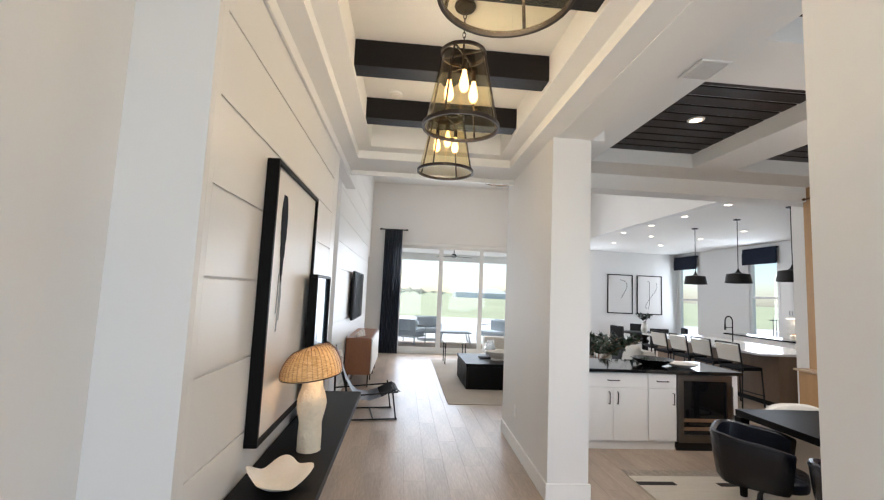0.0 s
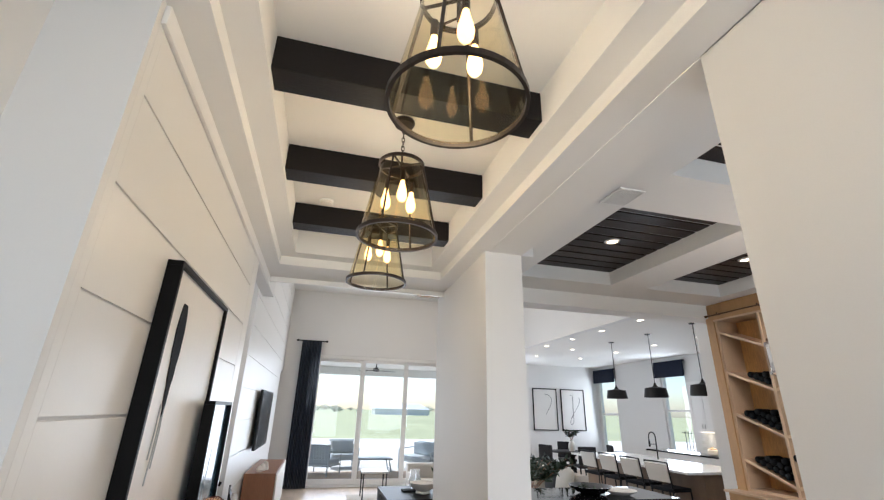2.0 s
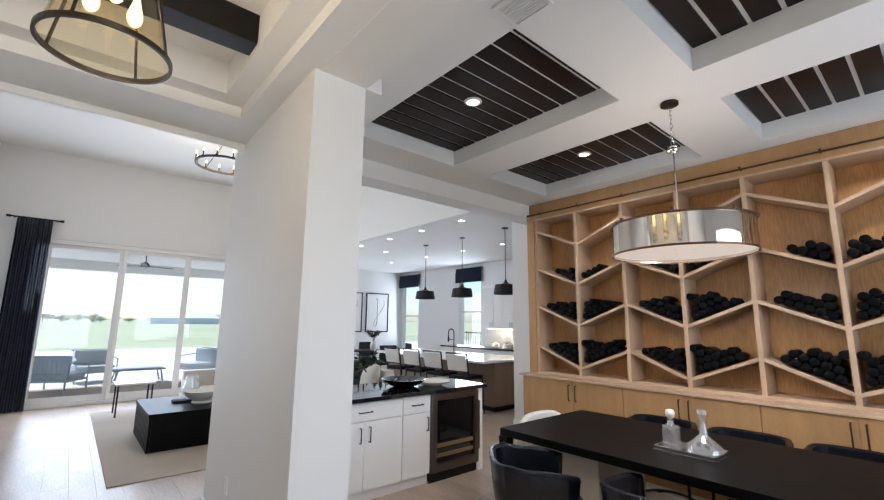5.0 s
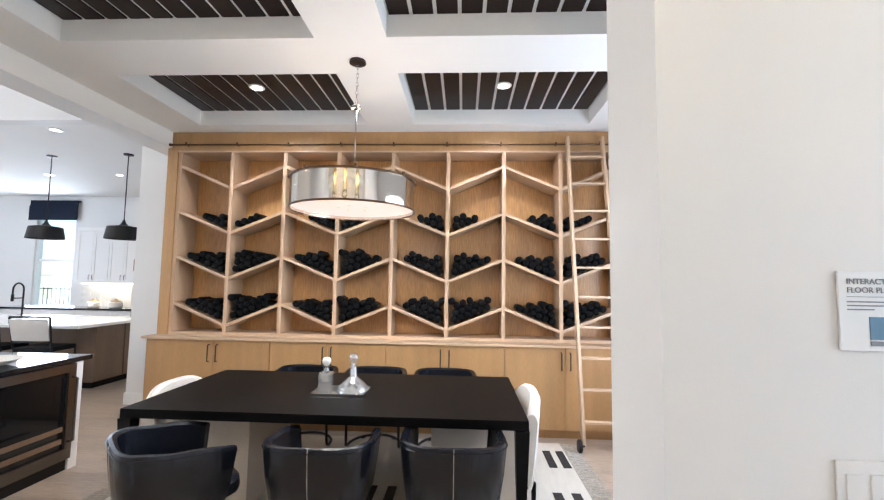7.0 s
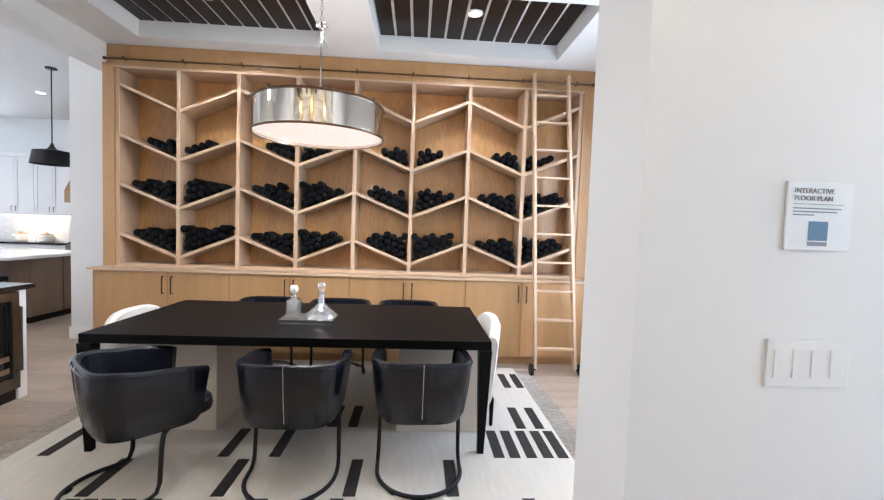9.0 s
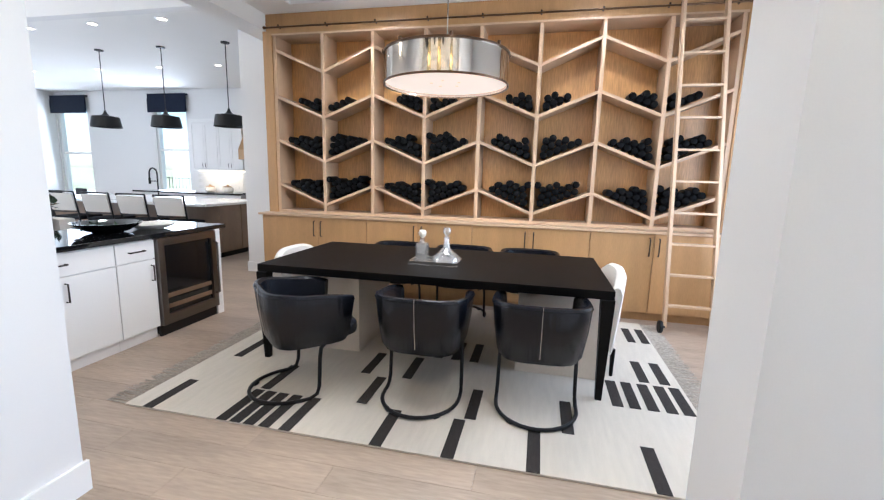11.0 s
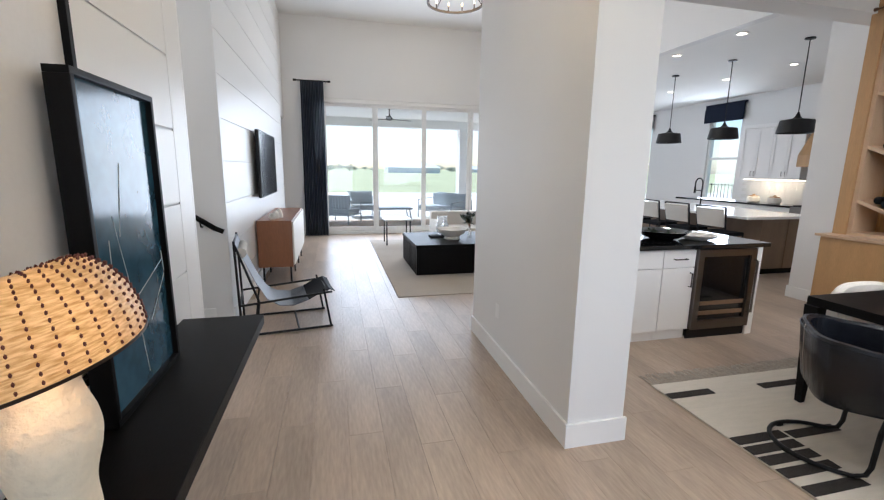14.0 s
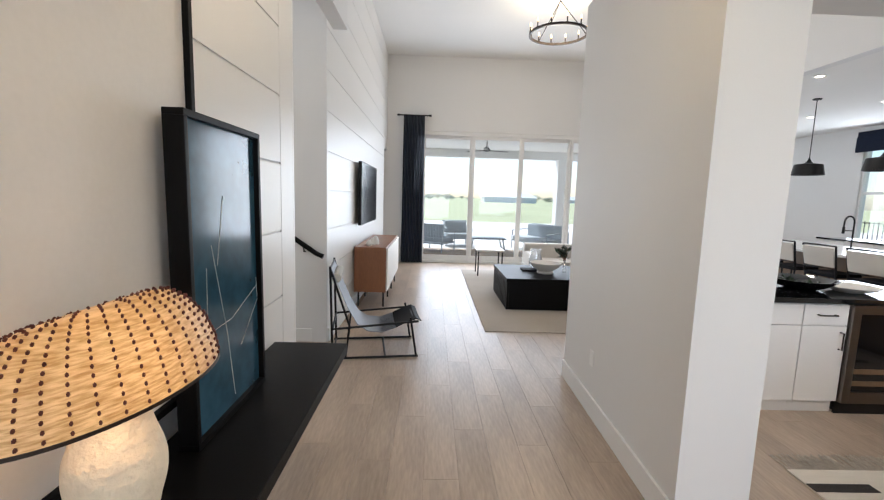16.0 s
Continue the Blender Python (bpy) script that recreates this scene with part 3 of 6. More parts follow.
lathe_part("base", smooth_profile([(0, 0), (0.062, 0), (0.066, 0.02), (0.067, 0.09), (0.064, 0.15), (0.070, 0.19), (0.080, 0.23), (0.084, 0.265), (0.080, 0.30), (0.069, 0.335), (0.061, 0.365), (0.058, 0.395), (0.052, 0.408), (0.02, 0.412), (0, 0.412)]), CERAMIC, tl, "rough off-white ceramic base", 40, Matrix.Translation((0.012, -0.004, 0)))
lathe_part("neck", [(0.016, 0.412), (0.016, 0.45), (0.024, 0.452), (0.024, 0.50), (0, 0.50)], BRONZE, tl, sides=12)
bm = bmesh.new()
prof = [(0.196, 0.428), (0.193, 0.462), (0.178, 0.508), (0.150, 0.550), (0.118, 0.578), (0.085, 0.586), (0.052, 0.576), (0.022, 0.566)]
add_lathe(bm, prof, 64)
wmat = bpy.data.materials.new("woven_rattan")
n, l, b = nodes_of(wmat)
tr, mx, df = n.new("ShaderNodeBsdfTranslucent"), n.new("ShaderNodeMixShader"), n.new("ShaderNodeTexNoise")
tco, mpp, cr = n.new("ShaderNodeTexCoord"), n.new("ShaderNodeMapping"), n.new("ShaderNodeValToRGB")
mpp.inputs["Scale"].default_value = (8, 8, 60)
l.new(tco.outputs["Object"], mpp.inputs[0])
l.new(mpp.outputs[0], df.inputs["Vector"])
df.inputs["Scale"].default_value, df.inputs["Detail"].default_value = 4, 5
cr.color_ramp.elements[0].color, cr.color_ramp.elements[1].color = (0.46, 0.285, 0.115, 1), (0.78, 0.59, 0.33, 1)
cr.color_ramp.elements[0].position, cr.color_ramp.elements[1].position = 0.35, 0.65
l.new(df.outputs["Fac"], cr.inputs[0])
l.new(cr.outputs[0], b.inputs["Base Color"])
l.new(cr.outputs[0], tr.inputs[0])
b.inputs["Roughness"].default_value = 0.33
bpn = n.new("ShaderNodeBump")
bpn.inputs["Strength"].default_value, bpn.inputs["Distance"].default_value = 0.7, 0.004
l.new(df.outputs["Fac"], bpn.inputs["Height"])
l.new(bpn.outputs[0], b.inputs["Normal"])
mx.inputs[0].default_value = 0.24
l.new(b.outputs[0], mx.inputs[1])
l.new(tr.outputs[0], mx.inputs[2])
l.new(mx.outputs[0], n["Material Output"].inputs[0])


def lean(bm):
    """Lowers the crown of the shade on one side, as the soft weave sags."""
    for v in bm.verts:
        if v.co.z > 0.428:
            v.co.z = 0.428 + (v.co.z - 0.428) * (0.96 + 1.2 * v.co.x)
        v.co.x, v.co.y = v.co.x * 0.88, v.co.y * 1.25


lean(bm)
shade = part("shade", bm, wmat, tl, "woven rattan dome shade with dark knots", smooth=True)
bm = bmesh.new()
add_lathe(bm, [(0.193, 0.425), (0.198, 0.425), (0.198, 0.431), (0.193, 0.431), (0.193, 0.425)], 64, Matrix.Diagonal((0.88, 1.25, 1, 1)))
part("rim", bm, BRONZE, shade)
# dark knots of the weave
bk = bmesh.new()
NR = 40
for k in range(NR):
    a = 2 * math.pi * k / NR
    line = []
    for i in range(len(prof) - 1):
        for f in (0, 0.5):
            r, z = prof[i][0] * (1 - f) + prof[i + 1][0] * f, prof[i][1] * (1 - f) + prof[i + 1][1] * f
            line.append(Vector(((r + 0.002) * math.cos(a), (r + 0.002) * math.sin(a), z + 0.002)))
    total = sum((q - p).length for p, q in zip(line, line[1:]))
    step, walked, want = 0.0128, 0.0, 0.008
    for p, q in zip(line, line[1:]):
        d = (q - p).length
        while want <= walked + d and want < total - 0.03:
            c = p.lerp(q, (want - walked) / d)
            if not (want > total * 0.72 and k % 2):
                sub = bmesh.new()
                bmesh.ops.create_icosphere(sub, subdivisions=1, radius=0.0031)
                merge(bk, sub, Matrix.Translation(c) @ pose(0, 0, 0, 0, 0, math.degrees(a)) @ Matrix.Diagonal((1.1, 0.8, 1.25, 1)))
            want += step
        walked += d
lean(bk)
shade.matrix_local = Matrix.Translation((0, 0, 0.43)) @ pose(0, 0, 0, 0, -6, 0) @ Matrix.Translation((0, 0, -0.43))
part("dotted_weave", bk, KNOT, shade, "small dark brown knots")
lamp("table_lamp_bulb", "POINT", pose(LM[0] + 0.05, LM[1] - 0.065, CT + 0.475), P_LAMP, (1.0, 0.62, 0.30), size=0.04)

# a low dish pinched into four uneven corners
bm = bmesh.new()
NB = 40
def dish(r, a, z, lift):
    q = 1.10 + 0.13 * math.cos(4 * a + 0.5) + 0.05 * math.cos(3 * a)
    wave = 0.016 * math.cos(4 * a + 0.5) + 0.016 * math.sin(2 * a + 0.8)
    return (r * q * 0.92 * math.cos(a), r * q * 1.18 * math.sin(a), z + lift * wave)
rows_b = [[bm.verts.new(dish(r, 2 * math.pi * k / NB, z, lift)) for k in range(NB)] for r, z, lift in ((0.03, 0.001, 0), (0.06, 0.004, 0), (0.10, 0.022, 0.5), (0.135, 0.048, 1.0), (0.138, 0.052, 1.0), (0.132, 0.052, 1.0), (0.095, 0.028, 0.5), (0.05, 0.012, 0))]
for a_r, b_r in zip(rows_b, rows_b[1:]):
    for k in range(NB):
        bm.faces.new((a_r[k], a_r[(k + 1) % NB], b_r[(k + 1) % NB], b_r[k]))
bm.faces.new(rows_b[0][::-1])
bm.faces.new(rows_b[-1])
bmesh.ops.recalc_face_normals(bm, faces=bm.faces[:])
bowl = part("freeform_bowl", bm, PLASTER, smooth=True)
bowl.matrix_world = pose(-0.42, 2.30, CT, 0, 0, 12)
tagged(bowl, "white ceramic dish with four pinched corners on the console", "bowl")

# smoke detector in the tray
smk = thing("smoke_detector", pose(-0.04, 3.90, 3.5), "round white smoke detector on the tray ceiling", "smoke detector")
lathe_part("base", [(0, -0.001), (0.062, -0.001), (0.062, -0.014), (0, -0.014)], TRIM, smk)
lathe_part("cover", [(0.055, -0.0145), (0.052, -0.032), (0.030, -0.040), (0, -0.041)], PLASTER, smk)

# sign and light switches on the wall end
sg = thing("wall_sign", pose(HE, 0.967, 1.466), "small white printed sign fixed to the wall", "sign")
box_part("sheet", (-0.006, -0.079, 0), (-0.001, 0.079, 0.155), PAPER, sg, bevel=0.001)


def lettering(text, size, material, parent, m, name="lettering", bold=0.0):
    cu = bpy.data.curves.new(name, "FONT")
    cu.body, cu.size, cu.extrude, cu.offset = text, size, 0.0006, bold
    ob = new(name, cu)
    ob.data.materials.append(material)
    ob.parent = parent
    ob.matrix_local = m
    return ob


face_w = Matrix(((0, 0, -1, 0), (-1, 0, 0, 0), (0, 1, 0, 0), (0, 0, 0, 1)))
lettering("INTERACTIVE", 0.0158, GREYINK, sg, Matrix.Translation((-0.0068, 0.064, 0.130)) @ face_w, bold=0.0)
lettering("FLOOR PLAN", 0.0158, GREYINK, sg, Matrix.Translation((-0.0068, 0.064, 0.113)) @ face_w, bold=0.0)
box_part("rule_line", (-0.0072, -0.055, 0.1045), (-0.006, 0.064, 0.1057), GREYINK, sg, bevel=0)
for k, wd in enumerate((0.115, 0.105, 0.05)):
    box_part("text_bar", (-0.0072, 0.064 - wd, 0.094 - 0.0075 * k), (-0.006, 0.064, 0.0965 - 0.0075 * k), GREYINK, sg, bevel=0)
box_part("printed_square", (-0.0072, -0.022, 0.022), (-0.006, 0.024, 0.066), PRINTBLUE, sg, bevel=0)
box_part("printed_bar", (-0.0072, -0.022, 0.010), (-0.006, 0.024, 0.019), GREYINK, sg, bevel=0)
sw = thing("light_switch", pose(HE, 0.965, 1.144), "white four-gang rocker switch plate on the wall", "light switch")
box_part("plate", (-0.006, -0.102, 0), (-0.0005, 0.102, 0.114), WALL, sw, bevel=0.003)
for k in range(4):
    y = -0.069 + 0.046 * k
    box_part("rocker", (-0.0085, y - 0.0165, 0.024), (-0.005, y + 0.0165, 0.090), WALL, sw, bevel=0.0015)
ol = thing("wall_outlet", pose(1.4425, 5.0, 0.36), "small white outlet plate on the pier", "outlet")
box_part("plate", (-0.006, -0.035, 0), (0.0, 0.035, 0.115), TRIM, ol, bevel=0.002)
ol.rotation_euler = (0, 0, -0.023)

# ceiling vent in the header
vt = thing("ceiling_vent", pose(2.065, 2.70, DSOF), "white slatted air vent in the ceiling", "vent")
bm = bmesh.new()
ring(bm, (-0.105, -0.122, 0.105, 0.122), (-0.09, -0.107, 0.09, 0.107), -0.012, -0.001)
part("frame", bm, TRIM, vt)
# thin grey sheet paints the shade between the slats; no hollow behind
box_part("vent_shade_sheet", (-0.088, -0.105, -0.0025), (0.088, 0.105, -0.0008), GREYINK, vt, "flat grey sheet for the shade behind the slats", bevel=0)
for k in range(10):
    box_part("slat", (-0.086 + 0.0175 * k, -0.106, -0.011), (-0.076 + 0.0175 * k, 0.106, -0.003), TRIM, vt, bevel=0)

# coffers: dark slats and downlights
ceiling_slats = 11
for x0, x1, y0, y1 in COF:
    bd = thing("coffer_panel", pose((x0 + x1) / 2, (y0 + y1) / 2, KC), "dark-stained slatted panel inside a ceiling coffer", "ceiling panel", "coffer panels")
    pitch = (y1 - y0) / ceiling_slats
    me = None
    for k in range(ceiling_slats):
        if me is None:
            ob = box_part("slat", (-(x1 - x0) / 2 + 0.002, -pitch / 2 + 0.013, 0.0), ((x1 - x0) / 2 - 0.002, pitch / 2 - 0.013, 0.013), SLAT, bd, bevel=0.003)
            me = ob.data
        else:
            ob = new("slat", me)
            ob.parent = bd
        ob.location = (0, -(y1 - y0) / 2 + pitch * (k + 0.5), 0)
    dl = thing("downlight", pose((x0 + x1) / 2, (y0 + y1) / 2 + 0.02, KC), "lit round recessed downlight", "downlight", "coffer downlights")
    lathe_part("trim_ring", [(0.052, -0.001), (0.075, -0.001), (0.075, -0.006), (0.052, -0.012), (0.052, -0.001)], TRIM, dl, sides=28)
    lathe_part("lens", [(0, -0.005), (0.052, -0.005)], DOWNWARM, dl, "glowing lens", 24)
    lamp("downlight_beam", "SPOT", look(((x0 + x1) / 2, (y0 + y1) / 2 + 0.02, KC - 0.03), ((x0 + x1) / 2, (y0 + y1) / 2 + 0.021, 0)), P_DOWN, SPOT, size=0.05, cone=158)

# ---------------------------------------------------------------- dining room: bottle rack
PITCH, PY0 = 0.623, 5.086      # spacing of the posts, first post
RD = 0.335                     # depth of the cells
ZB, ZT = 0.985, 3.04
rack = thing("bottle_rack", pose(RX, 0, 0), "wall-filling light oak wine rack with chevron shelves", "wine rack")
box_part("back_panel", (RD, PY0 - 8 * PITCH, ZB), (RD + 0.02, PY0, ZT), OAKBACK, rack, "oak veneer back", bevel=0)
box_part("top_panel", (-0.02, PY0 - 8 * PITCH - 0.14, ZT + 0.02), (0.44, PY0 + 0.14, DSOF - 0.004), OAK, rack, bevel=0.003)
box_part("top_rail", (-0.02, PY0 - 8 * PITCH - 0.02, ZT), (RD, PY0 + 0.02, ZT + 0.02), OAKEDGE, rack, bevel=0.002)
for y0, y1 in ((PY0 + 0.02, PY0 + 0.14), (PY0 - 8 * PITCH - 0.33, PY0 - 8 * PITCH - 0.02)):
    box_part("side_stile", (-0.02, y0, 0.94), (0.44, y1, ZT + 0.02), OAK, rack, bevel=0.003)
for k in range(9):
    y = PY0 - k * PITCH
    box_part("post", (0.0, y - 0.02, ZB), (RD, y + 0.02, ZT), OAKEDGE, rack, bevel=0.002)
box_part("bottom_rail", (0.0, PY0 - 8 * PITCH - 0.02, ZB - 0.03), (RD, PY0 + 0.02, ZB), OAKEDGE, rack, bevel=0.002)
HI, LO_ = (2.895, 2.365, 1.85, 1.32), (2.65, 2.13, 1.613, 1.087)
for k in range(8):
    ya, yb = PY0 - k * PITCH - 0.02, PY0 - (k + 1) * PITCH + 0.02
    for zh, zl in zip(HI, LO_):
        za, zb = (zh, zl) if k % 2 == 0 else (zl, zh)
        bm = bmesh.new()
        vs = [bm.verts.new(p) for p in ((0.005, ya, za), (0.005, yb, zb), (0.005, yb, zb - 0.034), (0.005, ya, za - 0.034), (RD - 0.005, ya, za), (RD - 0.005, yb, zb), (RD - 0.005, yb, zb - 0.034), (RD - 0.005, ya, za - 0.034))]
        for f in ((0, 1, 2, 3), (7, 6, 5, 4), (0, 4, 5, 1), (1, 5, 6, 2), (2, 6, 7, 3), (3, 7, 4, 0)):
            bm.faces.new([vs[i] for i in f])
        bmesh.ops.recalc_face_normals(bm, faces=bm.faces[:])
        part("slanted_shelf", bm, OAKEDGE, rack)
# base cabinets under the rack
for k in range(4):
    y1, y0 = PY0 + (0.14 if k == 0 else 0.0) - 2 * PITCH * k, PY0 - 2 * PITCH * (k + 1) - (0.14 if k == 3 else 0)
    cab = thing("base_cabinet", pose(5.11, 0, 0), "light oak base cabinet with two doors and black pulls", "cabinet", "rack base cabinets")
    box_part("body", (0.02, y0 + 0.001, 0.09), (0.63, y1 - 0.001, 0.93), OAK, cab, bevel=0.002)
    box_part("plinth", (0.07, y0 + 0.001, 0), (0.63, y1 - 0.001, 0.09), OAK, cab, bevel=0)
    ym = (PY0 - 2 * PITCH * k + PY0 - 2 * PITCH * (k + 1)) / 2
    lo_y, hi_y = (y0, PY0 - 2 * PITCH * k + (0.10 if k == 0 else 0))
    for a, bnd, hand in ((lo_y + 0.003, ym - 0.002, ym - 0.045), (ym + 0.002, hi_y - 0.003, ym + 0.045)):
        d = box_part("door", (0.0, a, 0.10), (0.02, bnd, 0.925), OAK, cab, bevel=0.002)
        bm = bmesh.new()
        add_tube(bm, [(0, hand, 0.70), (-0.028, hand, 0.705), (-0.030, hand, 0.72), (-0.030, hand, 0.86), (-0.028, hand, 0.875), (0, hand, 0.88)], 0.0065, 8)
        part("handle", bm, BRONZE, d, "dark bronze pull", smooth=True)
ct = box_part("cabinet_top", (5.085, PY0 - 8 * PITCH - 0.17, 0.93), (5.72, PY0 + 0.17, 0.955), OAKEDGE, bevel=0.004)
tagged(ct, "continuous light oak ledge on the base cabinets", "cabinet top")
rail = thing("ladder_rail", pose(RX - 0.02, 0, ZT + 0.075), "dark metal rolling-ladder rail along the rack", "rail")
tube_part("bar", [(-0.045, PY0 + 0.07, 0), (-0.045, PY0 - 8 * PITCH - 0.08, 0)], 0.0095, RIMMETAL, rail)
for y in (PY0 + 0.085, PY0 - 8 * PITCH - 0.095):
    lathe_part("end_knob", [(0, -0.022), (0.014, -0.018), (0.019, 0), (0.014, 0.018), (0, 0.022)], RIMMETAL, rail, sides=12, m=Matrix.Translation((-0.045, y, 0)) @ pose(0, 0, 0, 90, 0, 0))
for k in range(9):
    tube_part("bracket", [(-0.001, PY0 - 0.1 - k * 0.60, 0.0), (-0.045, PY0 - 0.1 - k * 0.60, 0.0), (-0.045, PY0 - 0.1 - k * 0.60, 0.026)], 0.009, BRONZE, rail, sides=8)
lad = thing("rolling_ladder", pose(0, 0, 0), "light oak rolling library ladder leaning on the rail", "ladder")
L0, L1 = Vector((4.83, 0, 0.03)), Vector((RX - 0.10, 0, 3.18))
RAILS = ((0.625, 0.675), (0.205, 0.305))      # foot and head of the two rails, along the rack
for y0, y1 in RAILS:
    foot, head = Vector((L0.x, y0, 0.05)), Vector((L1.x, y1, L1.z))
    out = 0.045 if y0 > 0.4 else -0.045
    box_part("side_rail", (-0.034, -0.015, 0), (0.034, 0.015, (head - foot).length), OAKEDGE, lad, bevel=0.004, m=Matrix.Translation(foot) @ pose(0, 0, 0, -math.degrees(math.atan2(y1 - y0, L1.z)), math.degrees(math.atan2(L1.x - L0.x, L1.z - 0.05)), 0))
    lathe_part("wheel", [(0, -0.016), (0.056, -0.016), (0.062, -0.009), (0.062, 0.009), (0.056, 0.016), (0, 0.016)], BLACKMETAL, lad, "black roller wheel", 22, Matrix.Translation((L0.x - 0.03, y0 + out, 0.063)) @ pose(0, 0, 0, 90, 0, 0))
    tube_part("axle", [(L0.x - 0.03, y0, 0.063), (L0.x - 0.03, y0 + out, 0.063)], 0.010, BLACKMETAL, lad, sides=8)
    tube_part("top_hook", [(L1.x - 0.02, y1, 3.12), (RX - 0.065, y1, 3.155), (RX - 0.05, y1, 3.13)], 0.014, BRONZE, lad, sides=8)
for k in range(10):
    z = 0.265 + 0.2985 * k
    f = z / L1.z
    x = L0.x + (L1.x - L0.x) * f
    ya, yb = RAILS[1][0] + (RAILS[1][1] - RAILS[1][0]) * f, RAILS[0][0] + (RAILS[0][1] - RAILS[0][0]) * f
    box_part("rung", (x - 0.033, ya + 0.012, z - 0.010), (x + 0.033, yb - 0.012, z + 0.010), OAKEDGE, lad, bevel=0.003)

# bottles heaped in the lower three rows of chevrons
bm = bmesh.new()
add_lathe(bm, [(0, 0.0), (0.030, 0.0), (0.0375, 0.006), (0.0375, 0.19), (0.030, 0.215), (0.015, 0.245), (0.0145, 0.29), (0.016, 0.292), (0.016, 0.30), (0, 0.30)], 14, pose(0, 0, 0, 0, 90, 0))
bottle = part("wine_bottle", bm, BOTTLE, smooth=True)
tagged(bottle, "dark glass wine bottle lying in the rack", "bottle", "bottles in the rack")
rng = random.Random(4)
first = True
slope = (HI[0] - LO_[0]) / PITCH
for v in range(4):
    yc = PY0 - (2 * v + 1) * PITCH
    for row in range(1, 4):
        zl = LO_[row]
        top_z, reach = ((0.205, 0.35) if row == 1 else (0.288, 0.49))
        tilt = math.atan(slope)
        for side in (-1, 1):
            top = top_z + rng.uniform(-0.03, 0.02)
            for layer in range(6):
                up = 0.052 + 0.0665 * layer
                s_ = 0.04 + (0.0385 if layer % 2 else 0.0)
                while s_ < 0.75:
                    y = s_ * math.cos(tilt) - up * math.sin(tilt)
                    z = s_ * math.sin(tilt) + up * math.cos(tilt)
                    s_ += 0.077
                    if y < 0.052 or y > reach - 0.03 * layer or z > top + rng.uniform(-0.025, 0.02):
                        continue
                    m = pose(RX + 0.012 + rng.uniform(-0.012, 0.018), yc + side * y, zl + z, 0, 0, rng.uniform(-2, 2))
                    if first:
                        bottle.matrix_world = m
                        first = False
                    else:
                        copy_thing(bottle, m)

# ---------------------------------------------------------------- dining table, chairs, rug
rug = thing("dining_rug", pose(0, 0, 0), "ivory wool rug with scattered charcoal bars and fringed ends", "rug")
box_part("woven_field", (2.40, 0.82, 0.001), (5.0, 4.31, 0.012), IVORY, rug, bevel=0.003)
for k in range(2):
    y0, y1 = ((4.31, 4.47), (0.66, 0.82))[k]
    bm = bmesh.new()
    r2 = random.Random(k)
    for i in range(150):
        x = 2.41 + i * 0.0172
        a, bq = (y0, y1) if k == 0 else (y1, y0)
        add_tube(bm, [(x, a, 0.007), (x + r2.uniform(-0.01, 0.01), (a + bq) / 2, 0.006), (x + r2.uniform(-0.02, 0.02), bq + r2.uniform(-0.015, 0.015), 0.004)], 0.0045, 4)
    part("fringe", bm, FRINGE, rug, "knotted pale fringe")
# charcoal bars woven into the rug, in columns across it
ROWS_X = {2.40: (4.14, 3.62, 3.53, 3.44, 3.34, 3.21, 2.665, 2.268, 1.83, 1.226), 2.79: (3.60, 2.908, 2.21, 1.64), 3.19: (4.12, 3.05, 2.735, 1.305, 1.20, 1.09, 0.98, 0.88),
          3.60: (4.05, 2.60, 2.46, 2.31, 1.06, 0.92), 4.01: (4.1, 3.3, 1.30), 4.42: (4.15, 3.9, 0.99, 0.87)}
bars = [(x, y) for x, ys_ in ROWS_X.items() for y in ys_]
bm0 = None
for x, y in bars:
    if bm0 is None:
        ob = box_part("woven_bar", (0.0, -0.034, 0.0), (0.37, 0.036, 0.0035), CHARCOAL, rug, bevel=0.001)
        bm0 = ob.data
    else:
        ob = new("woven_bar", bm0)
        ob.parent = rug
    ob.location = (x, y, 0.0115)

tab = thing("dining_table", pose(3.84, 2.66, 0.012), "long black wooden dining table on two pale pedestals", "dining table")
box_part("tabletop", (-0.61, -1.28, 0.690), (0.61, 1.28, 0.748), BLACKWOOD, tab, bevel=0.004)
for sx in (-1, 1):
    for sy in (-1, 1):
        bm = bmesh.new()
        sub = bmesh.new()
        bmesh.ops.create_cube(sub, size=1)
        for v in sub.verts:
            t = v.co.z + 0.5
            s = 0.020 + 0.022 * t
            v.co = Vector((sx * (0.61 - 0.028) + v.co.x * 2 * s, sy * (1.28 - 0.045 + 0.005 * t) + v.co.y * 2 * s, t * 0.689))
        merge(bm, sub)
        part("leg", bm, BLACKWOOD, tab)
for y0, y1 in ((-1.28 + 0.0, -0.67), (0.59, 1.19)):
    box_part("pedestal", (-0.30, y0, 0.0), (0.42, y1, 0.689), PEDESTAL, tab, "pale boxed pedestal", bevel=0.004)


